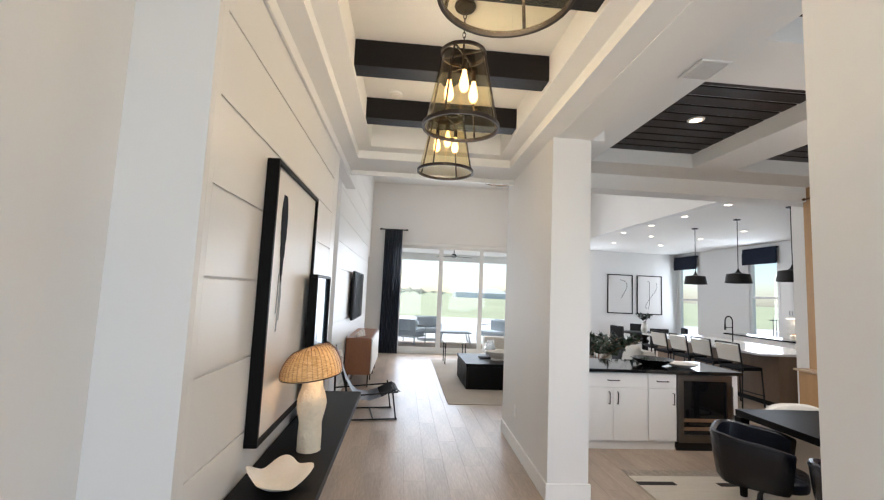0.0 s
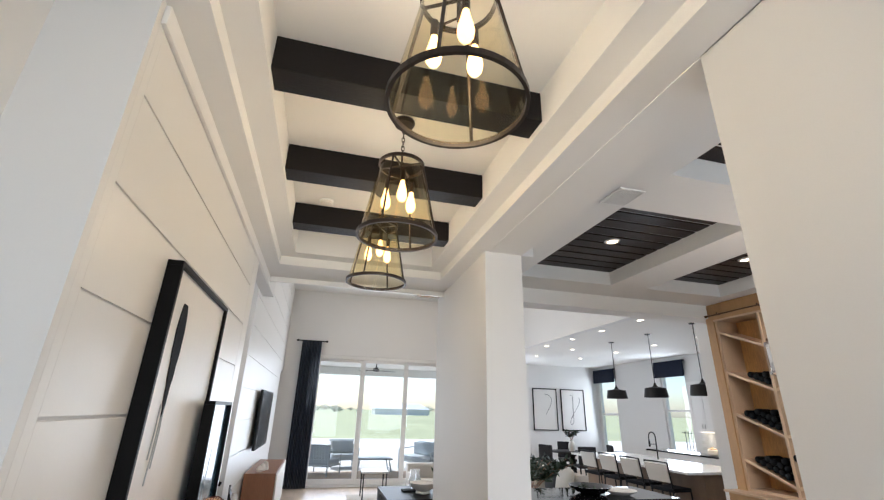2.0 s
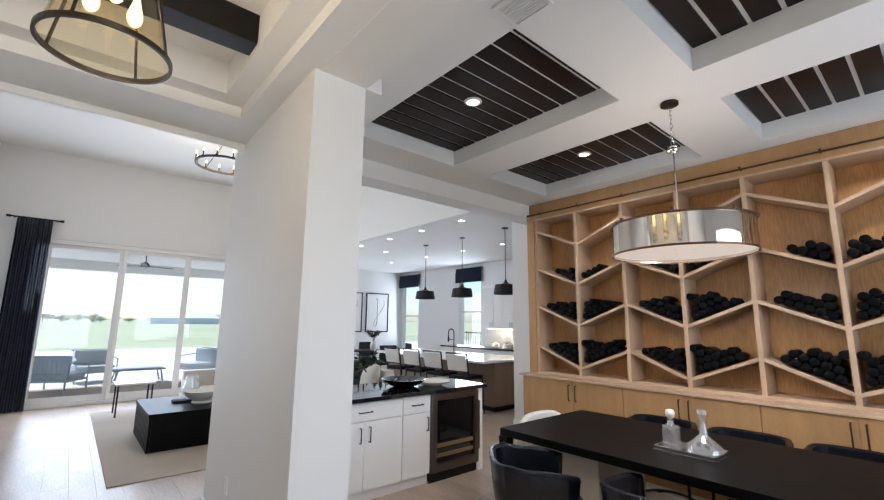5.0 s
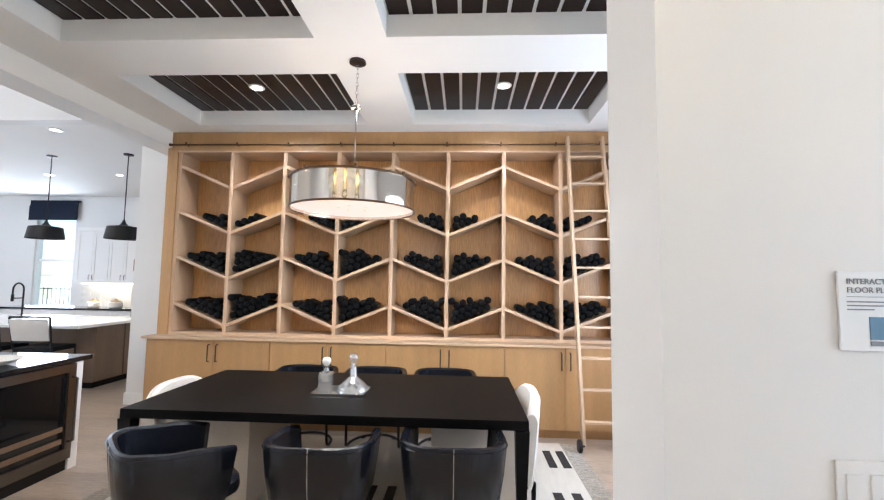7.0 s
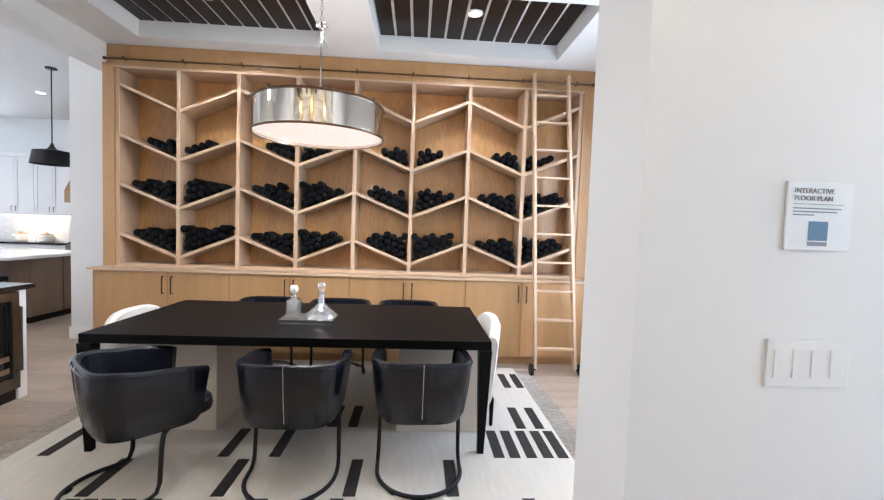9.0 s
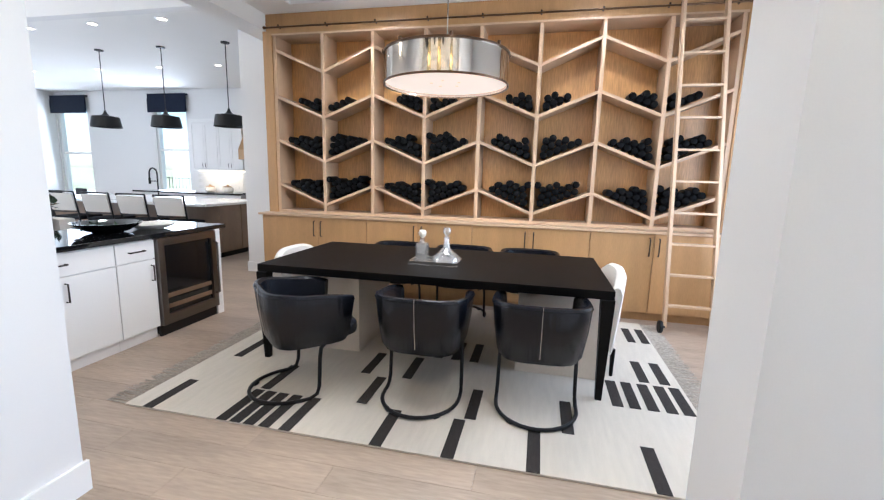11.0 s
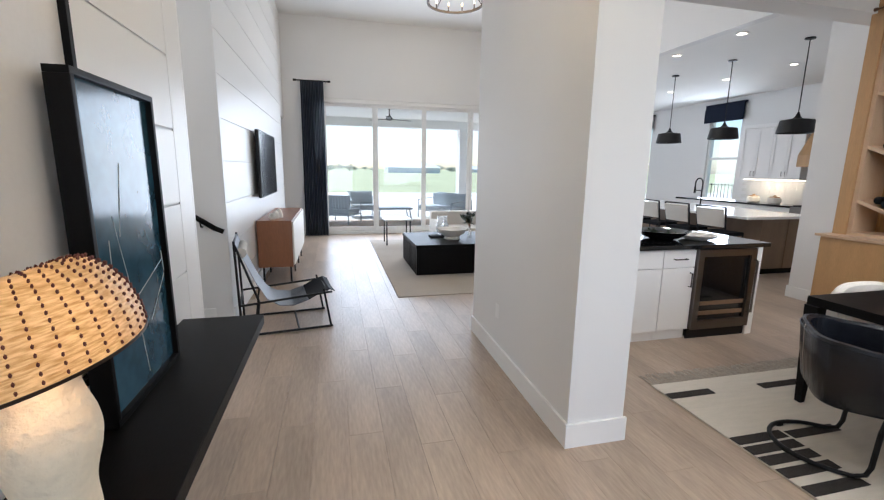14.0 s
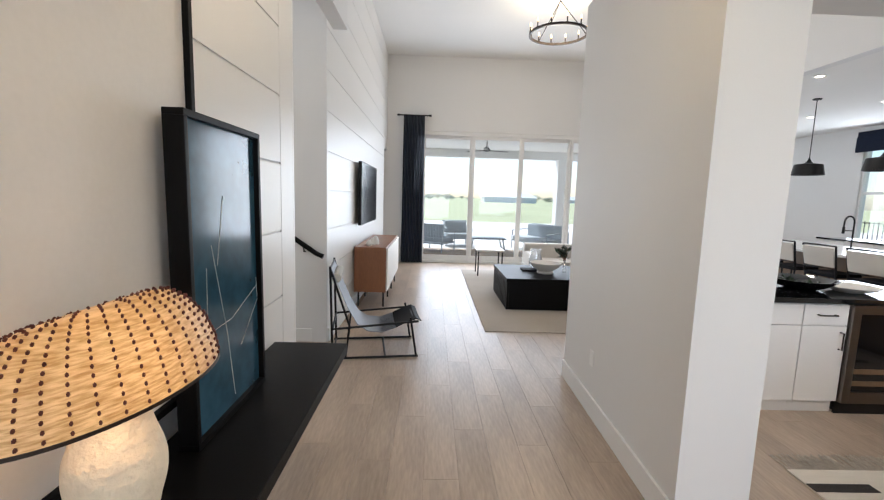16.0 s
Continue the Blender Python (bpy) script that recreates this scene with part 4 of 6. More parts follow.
def tub_chair():
    """A leather tub chair on a cantilevered tube base; it faces +x, and its origin is on the floor under the seat."""
    t = thing("dining_chair", pose(0, 0, 0), "black leather tub chair on a cantilevered black tube base", "chair", "chairs round the dining table")
    bm = bmesh.new()
    N, WRAP = 34, radians(50)
    def shell(r, z, a):
        c, s = math.cos(a), math.sin(a)
        return Vector((-0.03 + 0.305 * r * math.copysign(abs(c) ** 0.55, c), 0.300 * r * math.copysign(abs(s) ** 0.55, s), z))
    outer, rings = [], []
    for i in range(N + 1):
        a = WRAP + (2 * math.pi - 2 * WRAP) * i / N
        drop = 0.055 * max(0.0, math.cos(a) + 0.45) ** 1.1
        top = 0.765 - drop
        rings.append([shell(0.80, 0.375, a), shell(0.88, 0.42, a), shell(0.955, 0.58, a), shell(1.0, top - 0.02, a), shell(0.985, top, a), shell(0.93, top + 0.004, a), shell(0.86, top - 0.012, a), shell(0.83, 0.60, a), shell(0.76, 0.47, a)])
    vs = [[bm.verts.new(p) for p in rg] for rg in rings]
    for a_r, b_r in zip(vs, vs[1:]):
        for j in range(len(a_r) - 1):
            bm.faces.new((a_r[j], b_r[j], b_r[j + 1], a_r[j + 1]))
        bm.faces.new((a_r[-1], b_r[-1], b_r[0], a_r[0]))
    bm.faces.new(vs[0])
    bm.faces.new(vs[-1][::-1])
    bmesh.ops.recalc_face_normals(bm, faces=bm.faces[:])
    back = part("backrest", bm, LEATHER, t, smooth=True)
    tube_part("seam", [(-0.03 - 0.269, 0, 0.422), (-0.03 - 0.2922, 0, 0.58), (-0.03 - 0.3055, 0, 0.745), (-0.03 - 0.301, 0, 0.766)], 0.0022, STITCH, back, "pale stitched seam", 5)
    bm = bmesh.new()
    rim = [shell(1.004, 0.0, WRAP + (2 * math.pi - 2 * WRAP) * i / N) for i in range(N + 1)]
    for i, p in enumerate(rim):
        a = WRAP + (2 * math.pi - 2 * WRAP) * i / N
        p.z = 0.765 - 0.055 * max(0.0, math.cos(a) + 0.45) ** 1.1 - 0.022
    add_tube(bm, rim, 0.004, 5)
    part("piping", bm, LEATHER, back, smooth=True)
    bm = bmesh.new()
    sub = bmesh.new()
    bmesh.ops.create_uvsphere(sub, u_segments=24, v_segments=12, radius=1)
    for v in sub.verts:
        z = v.co.z
        v.co = Vector((math.copysign(abs(v.co.x) ** 0.55, v.co.x) * 0.265, math.copysign(abs(v.co.y) ** 0.55, v.co.y) * 0.245, math.copysign(abs(z) ** 0.4, z) * 0.055))
    merge(bm, sub, Matrix.Translation((0.02, 0, 0.445)))
    part("seat", bm, LEATHER, t, smooth=True)
    # one bent tube: down from the front of the seat, back along the floor in a wide loop
    pts = [(0.03, 0.235, 0.40), (-0.01, 0.24, 0.36), (-0.02, 0.245, 0.30), (-0.03, 0.248, 0.09), (-0.045, 0.25, 0.04), (-0.085, 0.25, 0.018)]
    loop = [(-0.13 - 0.28 * math.sin(b), 0.25 * math.cos(b), 0.016) for b in [math.pi * i / 16 for i in range(17)]]
    right = [(x, -y, z) for x, y, z in pts][::-1]
    full = pts + loop + right
    tube_part("base_tube", full, 0.0125, BLACKMETAL, t, "black tubular cantilever base", 8)
    for s in (-1, 1):
        tube_part("foot_pad", [(-0.33, s * 0.165, 0.006), (-0.36, s * 0.14, 0.006)], 0.016, BLACKMETAL, t, sides=8)
        tube_part("seat_rail", [(0.16, s * 0.20, 0.40), (-0.18, s * 0.18, 0.40)], 0.0115, BLACKMETAL, t, sides=8)
    return t


ch = tub_chair()
ch.matrix_world = pose(2.97, 3.35, 0.012, 0, 0, -44) @ Matrix.Diagonal((1, 1, 0.935, 1))
for x, y, rz in ((3.10, 2.565, 0), (3.17, 1.835, 2), (4.62, 3.30, 180), (4.62, 2.62, 180), (4.62, 1.95, 180)):
    copy_thing(ch, pose(x, y, 0.012, 0, 0, rz))


def host_chair():
    """A fully upholstered chair with a rounded, gently curved back; it faces +y."""
    t = thing("upholstered_chair", pose(0, 0, 0), "cream boucle upholstered host chair at the table end", "chair", "host chairs")
    bm = bmesh.new()
    N = 20
    rings = []
    for i in range(N + 1):
        u = -1 + 2 * i / N
        x = 0.285 * u
        y = -0.24 + 0.07 * u * u
        top = 0.81 - 0.10 * abs(u) ** 3.5
        rings.append([(x, y, 0.19), (x, y - 0.030, 0.45), (x, y - 0.050, top - 0.05), (x, y - 0.030, top - 0.008), (x, y, top), (x, y + 0.03, top - 0.02), (x * 0.95, y + 0.045, 0.60), (x * 0.95, y + 0.05, 0.42)])
    vs = [[bm.verts.new(p) for p in rg] for rg in rings]
    for a_r, b_r in zip(vs, vs[1:]):
        for j in range(len(a_r)):
            k = (j + 1) % len(a_r)
            bm.faces.new((a_r[j], b_r[j], b_r[k], a_r[k]))
    bm.faces.new(vs[0])
    bm.faces.new(vs[-1][::-1])
    bmesh.ops.recalc_face_normals(bm, faces=bm.faces[:])
    part("backrest", bm, BOUCLE, t, smooth=True)
    box_part("seat", (-0.27, -0.20, 0.20), (0.27, 0.28, 0.48), BOUCLE, t, bevel=0.04)
    for x in (-0.23, 0.23):
        for y in (-0.2, 0.23):
            lathe_part("leg", [(0, 0), (0.014, 0), (0.020, 0.215), (0, 0.215)], BLACKWOOD, t, sides=10, m=Matrix.Translation((x, y, 0)))
    return t


hc = host_chair()
hc.matrix_world = pose(3.94, 1.47, 0.012, 0, 0, 0) @ Matrix.Diagonal((1.24, 0.92, 0.965, 1))
copy_thing(hc, pose(3.90, 3.84, 0.012, 0, 0, 180))

# decanters on a glass tray
tr_ = thing("serving_tray", pose(3.72, 2.665, 0.760), "small clear glass serving tray on the table", "tray")
box_part("base", (-0.12, -0.19, 0.004), (0.12, 0.19, 0.010), CRYSTAL, tr_, bevel=0.002)
for a, b2 in (((-0.12, -0.19, 0.010), (-0.114, 0.19, 0.032)), ((0.114, -0.19, 0.010), (0.12, 0.19, 0.032)), ((-0.114, -0.19, 0.010), (0.114, -0.184, 0.032)), ((-0.114, 0.184, 0.010), (0.114, 0.19, 0.032))):
    box_part("edge", a, b2, CHROME, tr_, bevel=0.001)
d1 = thing("wide_decanter", pose(3.74, 2.585, 0.771), "wide-based clear crystal decanter with a ball stopper", "decanter")
lathe_part("body", [(0, 0), (0.105, 0), (0.114, 0.015), (0.106, 0.045), (0.060, 0.085), (0.028, 0.115), (0.020, 0.19), (0.030, 0.20), (0.024, 0.20), (0.014, 0.19), (0.018, 0.125), (0.048, 0.083), (0.094, 0.034), (0.10, 0.014), (0.09, 0.008), (0, 0.008)], CRYSTAL, d1, sides=20)
lathe_part("stopper", [(0, 0.195), (0.012, 0.20), (0.014, 0.215), (0.030, 0.235), (0.034, 0.255), (0.026, 0.278), (0, 0.286)], CRYSTAL, d1, sides=12)
d2 = thing("square_decanter", pose(3.70, 2.775, 0.771), "square clear crystal decanter with a ball stopper", "decanter")
bm = bmesh.new()
add_box(bm, (-0.045, -0.045, 0), (0.045, 0.045, 0.15), 0.012)
add_box(bm, (-0.038, -0.038, 0.01), (0.038, 0.038, 0.142), 0.01)
part("body", bm, CRYSTAL, d2)
lathe_part("neck", [(0.03, 0.15), (0.018, 0.165), (0.018, 0.185), (0.026, 0.19)], CRYSTAL, d2, sides=16)
lathe_part("stopper", [(0, 0.19), (0.014, 0.195), (0.028, 0.212), (0.032, 0.232), (0.024, 0.252), (0, 0.258)], PLASTER, d2, "pale ball stopper", 14)

# drum pendant
dr = thing("drum_pendant", pose(3.72, 2.62, DSOF), "polished chrome drum pendant with glowing candle bulbs", "pendant lamp")
lathe_part("canopy", [(0, -0.001), (0.062, -0.001), (0.064, -0.02), (0.02, -0.032), (0, -0.032)], BRONZE, dr)
bm = bmesh.new()
for k in range(9):
    z = -0.05 - 0.034 * k
    add_tube(bm, [(0.010 * math.cos(a), 0, z + 0.022 * math.sin(a)) if k % 2 else (0, 0.010 * math.cos(a), z + 0.022 * math.sin(a)) for a in [i * math.pi / 5 for i in range(10)]], 0.003, 5, closed=True)
part("chain", bm, CHROME, dr, smooth=True)
bm = bmesh.new()
add_tube(bm, [(0.03 * math.cos(a), 0.03 * math.sin(a), -0.36) for a in [i * math.pi / 6 for i in range(12)]], 0.006, 6, closed=True)
for k in range(3):
    a = 2 * math.pi * k / 3
    add_lathe(bm, [(0, -0.02), (0.02, 0), (0, 0.02)], 10, Matrix.Translation((0.03 * math.cos(a), 0.03 * math.sin(a), -0.385)))
part("hanger_cluster", bm, CHROME, dr, smooth=True)
tube_part("rod", [(0, 0, -0.34), (0, 0, -1.0)], 0.005, CHROME, dr, sides=8)
DZ0, DZ1, DR = -1.168, -0.952, 0.457
bm = bmesh.new()
add_lathe(bm, [(DR - 0.004, DZ0), (DR, DZ0), (DR, DZ1), (DR - 0.004, DZ1), (DR - 0.004, DZ0)], 72)
ds = part("shade", bm, MIRRORBAND, dr, "mirror-polished metal band", smooth=True)
for z in (DZ0, DZ1):
    bm = bmesh.new()
    add_lathe(bm, [(DR + 0.001, z - 0.007), (DR + 0.008, z - 0.007), (DR + 0.008, z + 0.007), (DR + 0.001, z + 0.007), (DR + 0.001, z - 0.007)], 72)
    part("rim", bm, RIMMETAL, ds)
for k in range(8):
    a = math.pi * (k + 0.35) / 4
    lathe_part("stud", [(0, -0.012), (0.010, -0.012), (0.013, 0.0), (0.010, 0.012), (0, 0.012)], RIMMETAL, ds, sides=10, m=Matrix.Translation(((DR + 0.010) * math.cos(a), (DR + 0.010) * math.sin(a), DZ1 + 0.012)))
lathe_part("diffuser", [(0, DZ0 + 0.020), (DR - 0.006, DZ0 + 0.020), (DR - 0.006, DZ0 + 0.026), (0, DZ0 + 0.026)], DIFFUSER, dr, "glowing frosted diffuser", 48)
for k in range(5):
    a = 2 * math.pi * k / 5 + math.pi
    c = Matrix.Translation((0.11 * math.cos(a), 0.11 * math.sin(a), DZ1 - 0.15))
    lathe_part("candle", [(0.011, -0.05), (0.011, 0.05), (0, 0.05)], CHROME, dr, sides=10, m=c)
    lathe_part("bulb", [(0.008, 0.05), (0.016, 0.075), (0.012, 0.105), (0.003, 0.135), (0, 0.136)], CANDLE, dr, "glowing candle bulb", 10, c)
lamp("drum_light", "AREA", look((3.72, 2.62, DSOF + DZ0 + 0.012), (3.72, 2.621, 0)), P_DRUM, SPOT, size=(0.6, 0.6))
lamp("drum_uplight", "POINT", pose(3.72, 2.62, DSOF + DZ1 - 0.03), P_DRUM * 0.22, SPOT, size=0.2)

# ---------------------------------------------------------------- bar
BY = 5.03                      # front of the bar cabinets
def drawer_unit(x0, x1, two):
    t = thing("bar_cabinet", pose(0, BY, 0), "white bar cabinet with a drawer, %s and dark pulls" % ("two doors" if two else "one door"), "cabinet", "bar cabinets")
    box_part("body", (x0 + 0.001, 0.02, 0.10), (x1 - 0.001, 0.62, 0.874), CABINET, t, bevel=0.001)
    box_part("toe_kick", (x0 + 0.001, 0.045, 0), (x1 - 0.001, 0.62, 0.10), CABINET, t, bevel=0)
    def pull(parent, p, q):
        off = Vector((0, -0.028, 0))
        p, q = Vector(p), Vector(q)
        tube_part("handle", [p, p + off, q + off, q], 0.006, BRONZE, parent, "dark bronze bar pull", 8)
    d = box_part("drawer", (x0 + 0.004, 0, 0.705), (x1 - 0.004, 0.019, 0.862), CABINET, t, bevel=0.002)
    xm = (x0 + x1) / 2
    pull(d, (xm - 0.065, 0.0, 0.785), (xm + 0.065, 0.0, 0.785))
    spans = [(x0 + 0.004, xm - 0.002, xm - 0.05), (xm + 0.002, x1 - 0.004, xm + 0.05)] if two else [(x0 + 0.004, x1 - 0.004, x1 - 0.045)]
    for a, b2, h in spans:
        d = box_part("door", (a, 0, 0.105), (b2, 0.019, 0.698), CABINET, t, bevel=0.002)
        pull(d, (h, 0.0, 0.52), (h, 0.0, 0.65))


drawer_unit(1.93, 2.18, False)
drawer_unit(2.18, 3.03, True)
drawer_unit(3.03, 3.38, False)
wf = thing("wine_fridge", pose(3.72, BY, 0), "built-in steel-framed glass-door wine fridge", "wine fridge")
box_part("body", (-0.335, 0.02, 0.02), (0.335, 0.60, 0.872), GLOSSBLACK, wf, bevel=0.002)
box_part("kick_grille", (-0.335, 0.01, 0.0), (0.335, 0.03, 0.095), BLACKMETAL, wf, bevel=0.002)
bm = bmesh.new()
for lo, hi in (((-0.333, -0.03, 0.10), (-0.27, 0.018, 0.868)), ((0.27, -0.03, 0.10), (0.333, 0.018, 0.868)), ((-0.27, -0.03, 0.10), (0.27, 0.018, 0.19)), ((-0.27, -0.03, 0.80), (0.27, 0.018, 0.868))):
    add_box(bm, lo, hi, 0.003)
door = part("door_frame", bm, STEEL, wf, "brushed steel door frame")
box_part("pane", (-0.27, -0.008, 0.19), (0.27, 0.0, 0.80), GLOSSBLACK, wf, "dark tinted glass", bevel=0)
tube_part("handle", [(0.30, -0.03, 0.24), (0.30, -0.07, 0.25), (0.30, -0.07, 0.75), (0.30, -0.03, 0.76)], 0.011, STEEL, door, "steel bar handle")
for z in (0.235, 0.33):
    box_part("shelf", (-0.26, -0.014, z), (0.26, -0.009, z + 0.04), ISLAND, wf, "pale wooden shelf front", bevel=0.001)
ep = box_part("bar_end_panel", (4.06, BY - 0.005, 0.0), (4.14, BY + 0.62, 0.874), CABINET, bevel=0.002)
tagged(ep, "white end panel of the bar", "cabinet panel")
bt = box_part("bar_worktop", (1.91, BY - 0.03, 0.876), (4.20, BY + 0.80, 0.914), STONE, bevel=0.004)
tagged(bt, "polished black stone bar worktop", "worktop")
db = thing("dark_bowl", pose(3.30, 5.40, 0.914), "wide dark bowl with leafy filling on the bar", "bowl")
lathe_part("bowl", [(0, 0), (0.10, 0), (0.16, 0.02), (0.23, 0.065), (0.25, 0.085), (0.24, 0.085), (0.15, 0.03), (0, 0.02)], GLOSSBLACK, db, sides=28)
rp = thing("shallow_dish", pose(3.62, 5.30, 0.914), "shallow pale dish on the bar", "dish")
lathe_part("dish", [(0, 0), (0.09, 0), (0.17, 0.03), (0.20, 0.05), (0.19, 0.05), (0.10, 0.015), (0, 0.012)], PLASTER, rp, sides=28)


def add_leaf(bm, base, way, up, length, width):
    way, up = Vector(way).normalized(), Vector(up).normalized()
    side = way.cross(up).normalized()
    pts = [base, base + way * length * 0.35 + side * width * 0.5 - up * 0.004, base + way * length, base + way * length * 0.35 - side * width * 0.5 - up * 0.004, base + way * length * 0.45 + up * width * 0.12]
    v = [bm.verts.new(p) for p in pts]
    for f in ((0, 1, 4), (1, 2, 4), (2, 3, 4), (3, 0, 4)):
        bm.faces.new([v[i] for i in f])


def sprig(parent, seed, n_stems, height, spread, leaves, size):
    r = random.Random(seed)
    for k in range(n_stems):
        a = r.uniform(0, 2 * math.pi)
        tip = Vector((spread * math.cos(a) * r.uniform(0.4, 1), spread * math.sin(a) * r.uniform(0.4, 1), height * r.uniform(0.7, 1)))
        line = [Vector((0, 0, 0)).lerp(tip, f) + Vector((0, 0, 0.15 * height * math.sin(f * math.pi))) for f in (0, 0.25, 0.5, 0.75, 1)]
        bm = bmesh.new()
        add_tube(bm, line, 0.003, 5)
        stem = part("stem", bm, WALNUT, parent)
        bm = bmesh.new()
        for i in range(leaves):
            f = r.uniform(0.3, 1.0) * 4
            p = line[int(min(3, f))].lerp(line[int(min(3, f)) + 1], f - int(min(3, f)))
            w = Vector((r.uniform(-1, 1), r.uniform(-1, 1), r.uniform(-0.3, 0.8)))
            add_leaf(bm, p, w, (r.uniform(-0.5, 0.5), r.uniform(-0.5, 0.5), 1), size * r.uniform(0.7, 1.2), size * 0.55)
        part("leaves", bm, LEAF, stem)


gr = thing("leaf_arrangement", pose(3.28, 5.42, 0.935), "dark leafy stems lying in the bowl", "plant")
sprig(gr, 3, 7, 0.03, 0.21, 10, 0.06)

# ---------------------------------------------------------------- great room
cr_ = thing("credenza", pose(-0.59, 8.84, 0), "walnut credenza with pale doors on slim black legs", "credenza")
box_part("body", (-0.25, -0.98, 0.22), (0.19, 0.98, 0.85), WALNUT, cr_, bevel=0.003)
for k in range(4):
    box_part("door", (0.191, -0.96 + 0.48 * k, 0.24), (0.211, -0.96 + 0.48 * k + 0.474, 0.83), PLASTER, cr_, "pale fluted door", bevel=0.003)
for x in (-0.2, 0.15):
    for y in (-0.9, -0.3, 0.3, 0.9):
        box_part("leg", (x - 0.012, y - 0.012, 0), (x + 0.012, y + 0.012, 0.219), BLACKMETAL, cr_, bevel=0.002)
for k in range(3):
    sc = thing("ceramic_ornament", pose(-0.66 + 0.03 * k, 8.05 + 0.12 * k, 0.85), "small white ceramic ornament on the credenza", "ornament", "credenza ornaments")
    lathe_part("body", [(0, 0), (0.035 + 0.008 * k, 0), (0.05, 0.03), (0.035, 0.06 + 0.02 * k), (0.012, 0.085 + 0.02 * k), (0, 0.086 + 0.02 * k)], PLASTER, sc, sides=18)
tv = thing("television", pose(TVW, 8.78, 1.585), "wall-mounted black flat television", "television")
box_part("bracket", (0.0, -0.2, -0.2), (0.05, 0.2, 0.2), BLACKMETAL, tv)
box_part("housing", (0.05, -0.79, -0.445), (0.095, 0.79, 0.445), BLACKMETAL, tv, bevel=0.006)
box_part("screen", (0.0955, -0.775, -0.43), (0.098, 0.775, 0.43), SCREEN, tv, bevel=0)


def sling_chair():
    """A leather sling on a slim black frame; it faces +x."""
    t = thing("sling_chair", pose(0, 0, 0), "black leather sling chair on a slim black metal frame", "armchair")
    W = 0.29
    for s in (-1, 1):
        bm = bmesh.new()
        y = s * W
        add_tube(bm, [(-0.40, y, 0.012), (0.44, y, 0.012)], 0.011, 6)
        add_tube(bm, [(-0.38, y, 0.012), (-0.40, y, 0.90)], 0.012, 6)
        add_tube(bm, [(0.42, y, 0.012), (0.36, y, 0.40)], 0.011, 6)
        add_tube(bm, [(-0.38, y, 0.30), (0.44, y, 0.36)], 0.011, 6)
        add_tube(bm, [(-0.40, y, 0.88), (-0.22, y, 0.32)], 0.011, 6)
        add_tube(bm, [(-0.22, y, 0.32), (-0.26, y, 0.012)], 0.010, 6)
        part("side_frame", bm, BLACKMETAL, t)
    for x, z in ((0.12, 0.012), (-0.38, 0.30), (-0.40, 0.88), (0.40, 0.36), (-0.38, 0.012)):
        tube_part("cross_bar", [(x, -W, z), (x, W, z)], 0.010, BLACKMETAL, t, sides=6)
    prof = [(-0.40, 0.89), (-0.33, 0.72), (-0.24, 0.50), (-0.15, 0.34), (-0.05, 0.27), (0.08, 0.255), (0.22, 0.30), (0.34, 0.36), (0.42, 0.385), (0.47, 0.36)]
    for nm, a, b2, mat in (("back_sling", 0, 6, SLINGPALE), ("seat_sling", 5, 9, SLING)):
        bm = bmesh.new()
        up = [[bm.verts.new((x, y, z + dz - 0.02 * math.cos(y * 5))) for y in (-0.27, -0.14, 0, 0.14, 0.27)] for x, z in prof[a:b2 + 1] for dz in (0.006,)]
        dn = [[bm.verts.new((v.co.x, v.co.y, v.co.z - 0.008)) for v in rw] for rw in up]
        for g in (up, dn):
            for p, q in zip(g, g[1:]):
                for j in range(4):
                    bm.faces.new((p[j], p[j + 1], q[j + 1], q[j]))
        for p, q, p2, q2 in zip(up, up[1:], dn, dn[1:]):
            for j in (0, 4):
                bm.faces.new((p[j], q[j], q2[j], p2[j]))
        bmesh.ops.recalc_face_normals(bm, faces=bm.faces[:])
        part(nm, bm, mat, t, "black leather" if mat is SLING else "grey-white worn leather", smooth=True)
    bm = bmesh.new()
    add_tube(bm, [(-0.345, -0.24, 0.78), (-0.345, 0.24, 0.78)], 0.045, 14)
    part("neck_pillow", bm, FABRIC_PALE, t, "pale rolled neck pillow", smooth=True)
    return t


sch = sling_chair()
sch.matrix_world = pose(-0.36, 6.26, 0.0, 0, 0, 9)

lr = box_part("living_rug", (0.89, 6.88, 0.001), (4.4, 11.2, 0.011), GREYRUG, bevel=0.003)
tagged(lr, "large taupe rug under the coffee table", "rug")
cf = thing("coffee_table", pose(2.0, 8.55, 0.011), "low black slatted square coffee table", "coffee table")
box_part("top", (-0.70, -0.66, 0.40), (0.70, 0.66, 0.45), BLACKWOOD, cf, bevel=0.004)
box_part("core", (-0.66, -0.62, 0.0), (0.66, 0.62, 0.399), BLACKWOOD, cf, bevel=0.003)
for k in range(12):
    y = -0.61 + 0.111 * k
    box_part("slat", (-0.69, y - 0.04, 0.0), (-0.661, y + 0.04, 0.399), BLACKWOOD, cf, bevel=0.004)
box_part("front_panel", (-0.66, -0.65, 0.0), (0.66, -0.621, 0.399), BLACKWOOD, cf, bevel=0.004)
cb = thing("footed_bowl", pose(1.98, 8.42, 0.461), "white footed ceramic bowl on the coffee table", "bowl")
lathe_part("bowl", [(0, 0), (0.12, 0), (0.13, 0.015), (0.11, 0.04), (0.20, 0.10), (0.235, 0.165), (0.225, 0.165), (0.18, 0.105), (0.06, 0.06), (0, 0.055)], PLASTER, cb, sides=36)
bk = thing("closed_book", pose(1.80, 8.62, 0.461), "closed dark book on the coffee table", "book")
box_part("cover", (-0.14, -0.10, 0), (0.14, 0.10, 0.03), FABRIC_BLACK, bk, bevel=0.002)
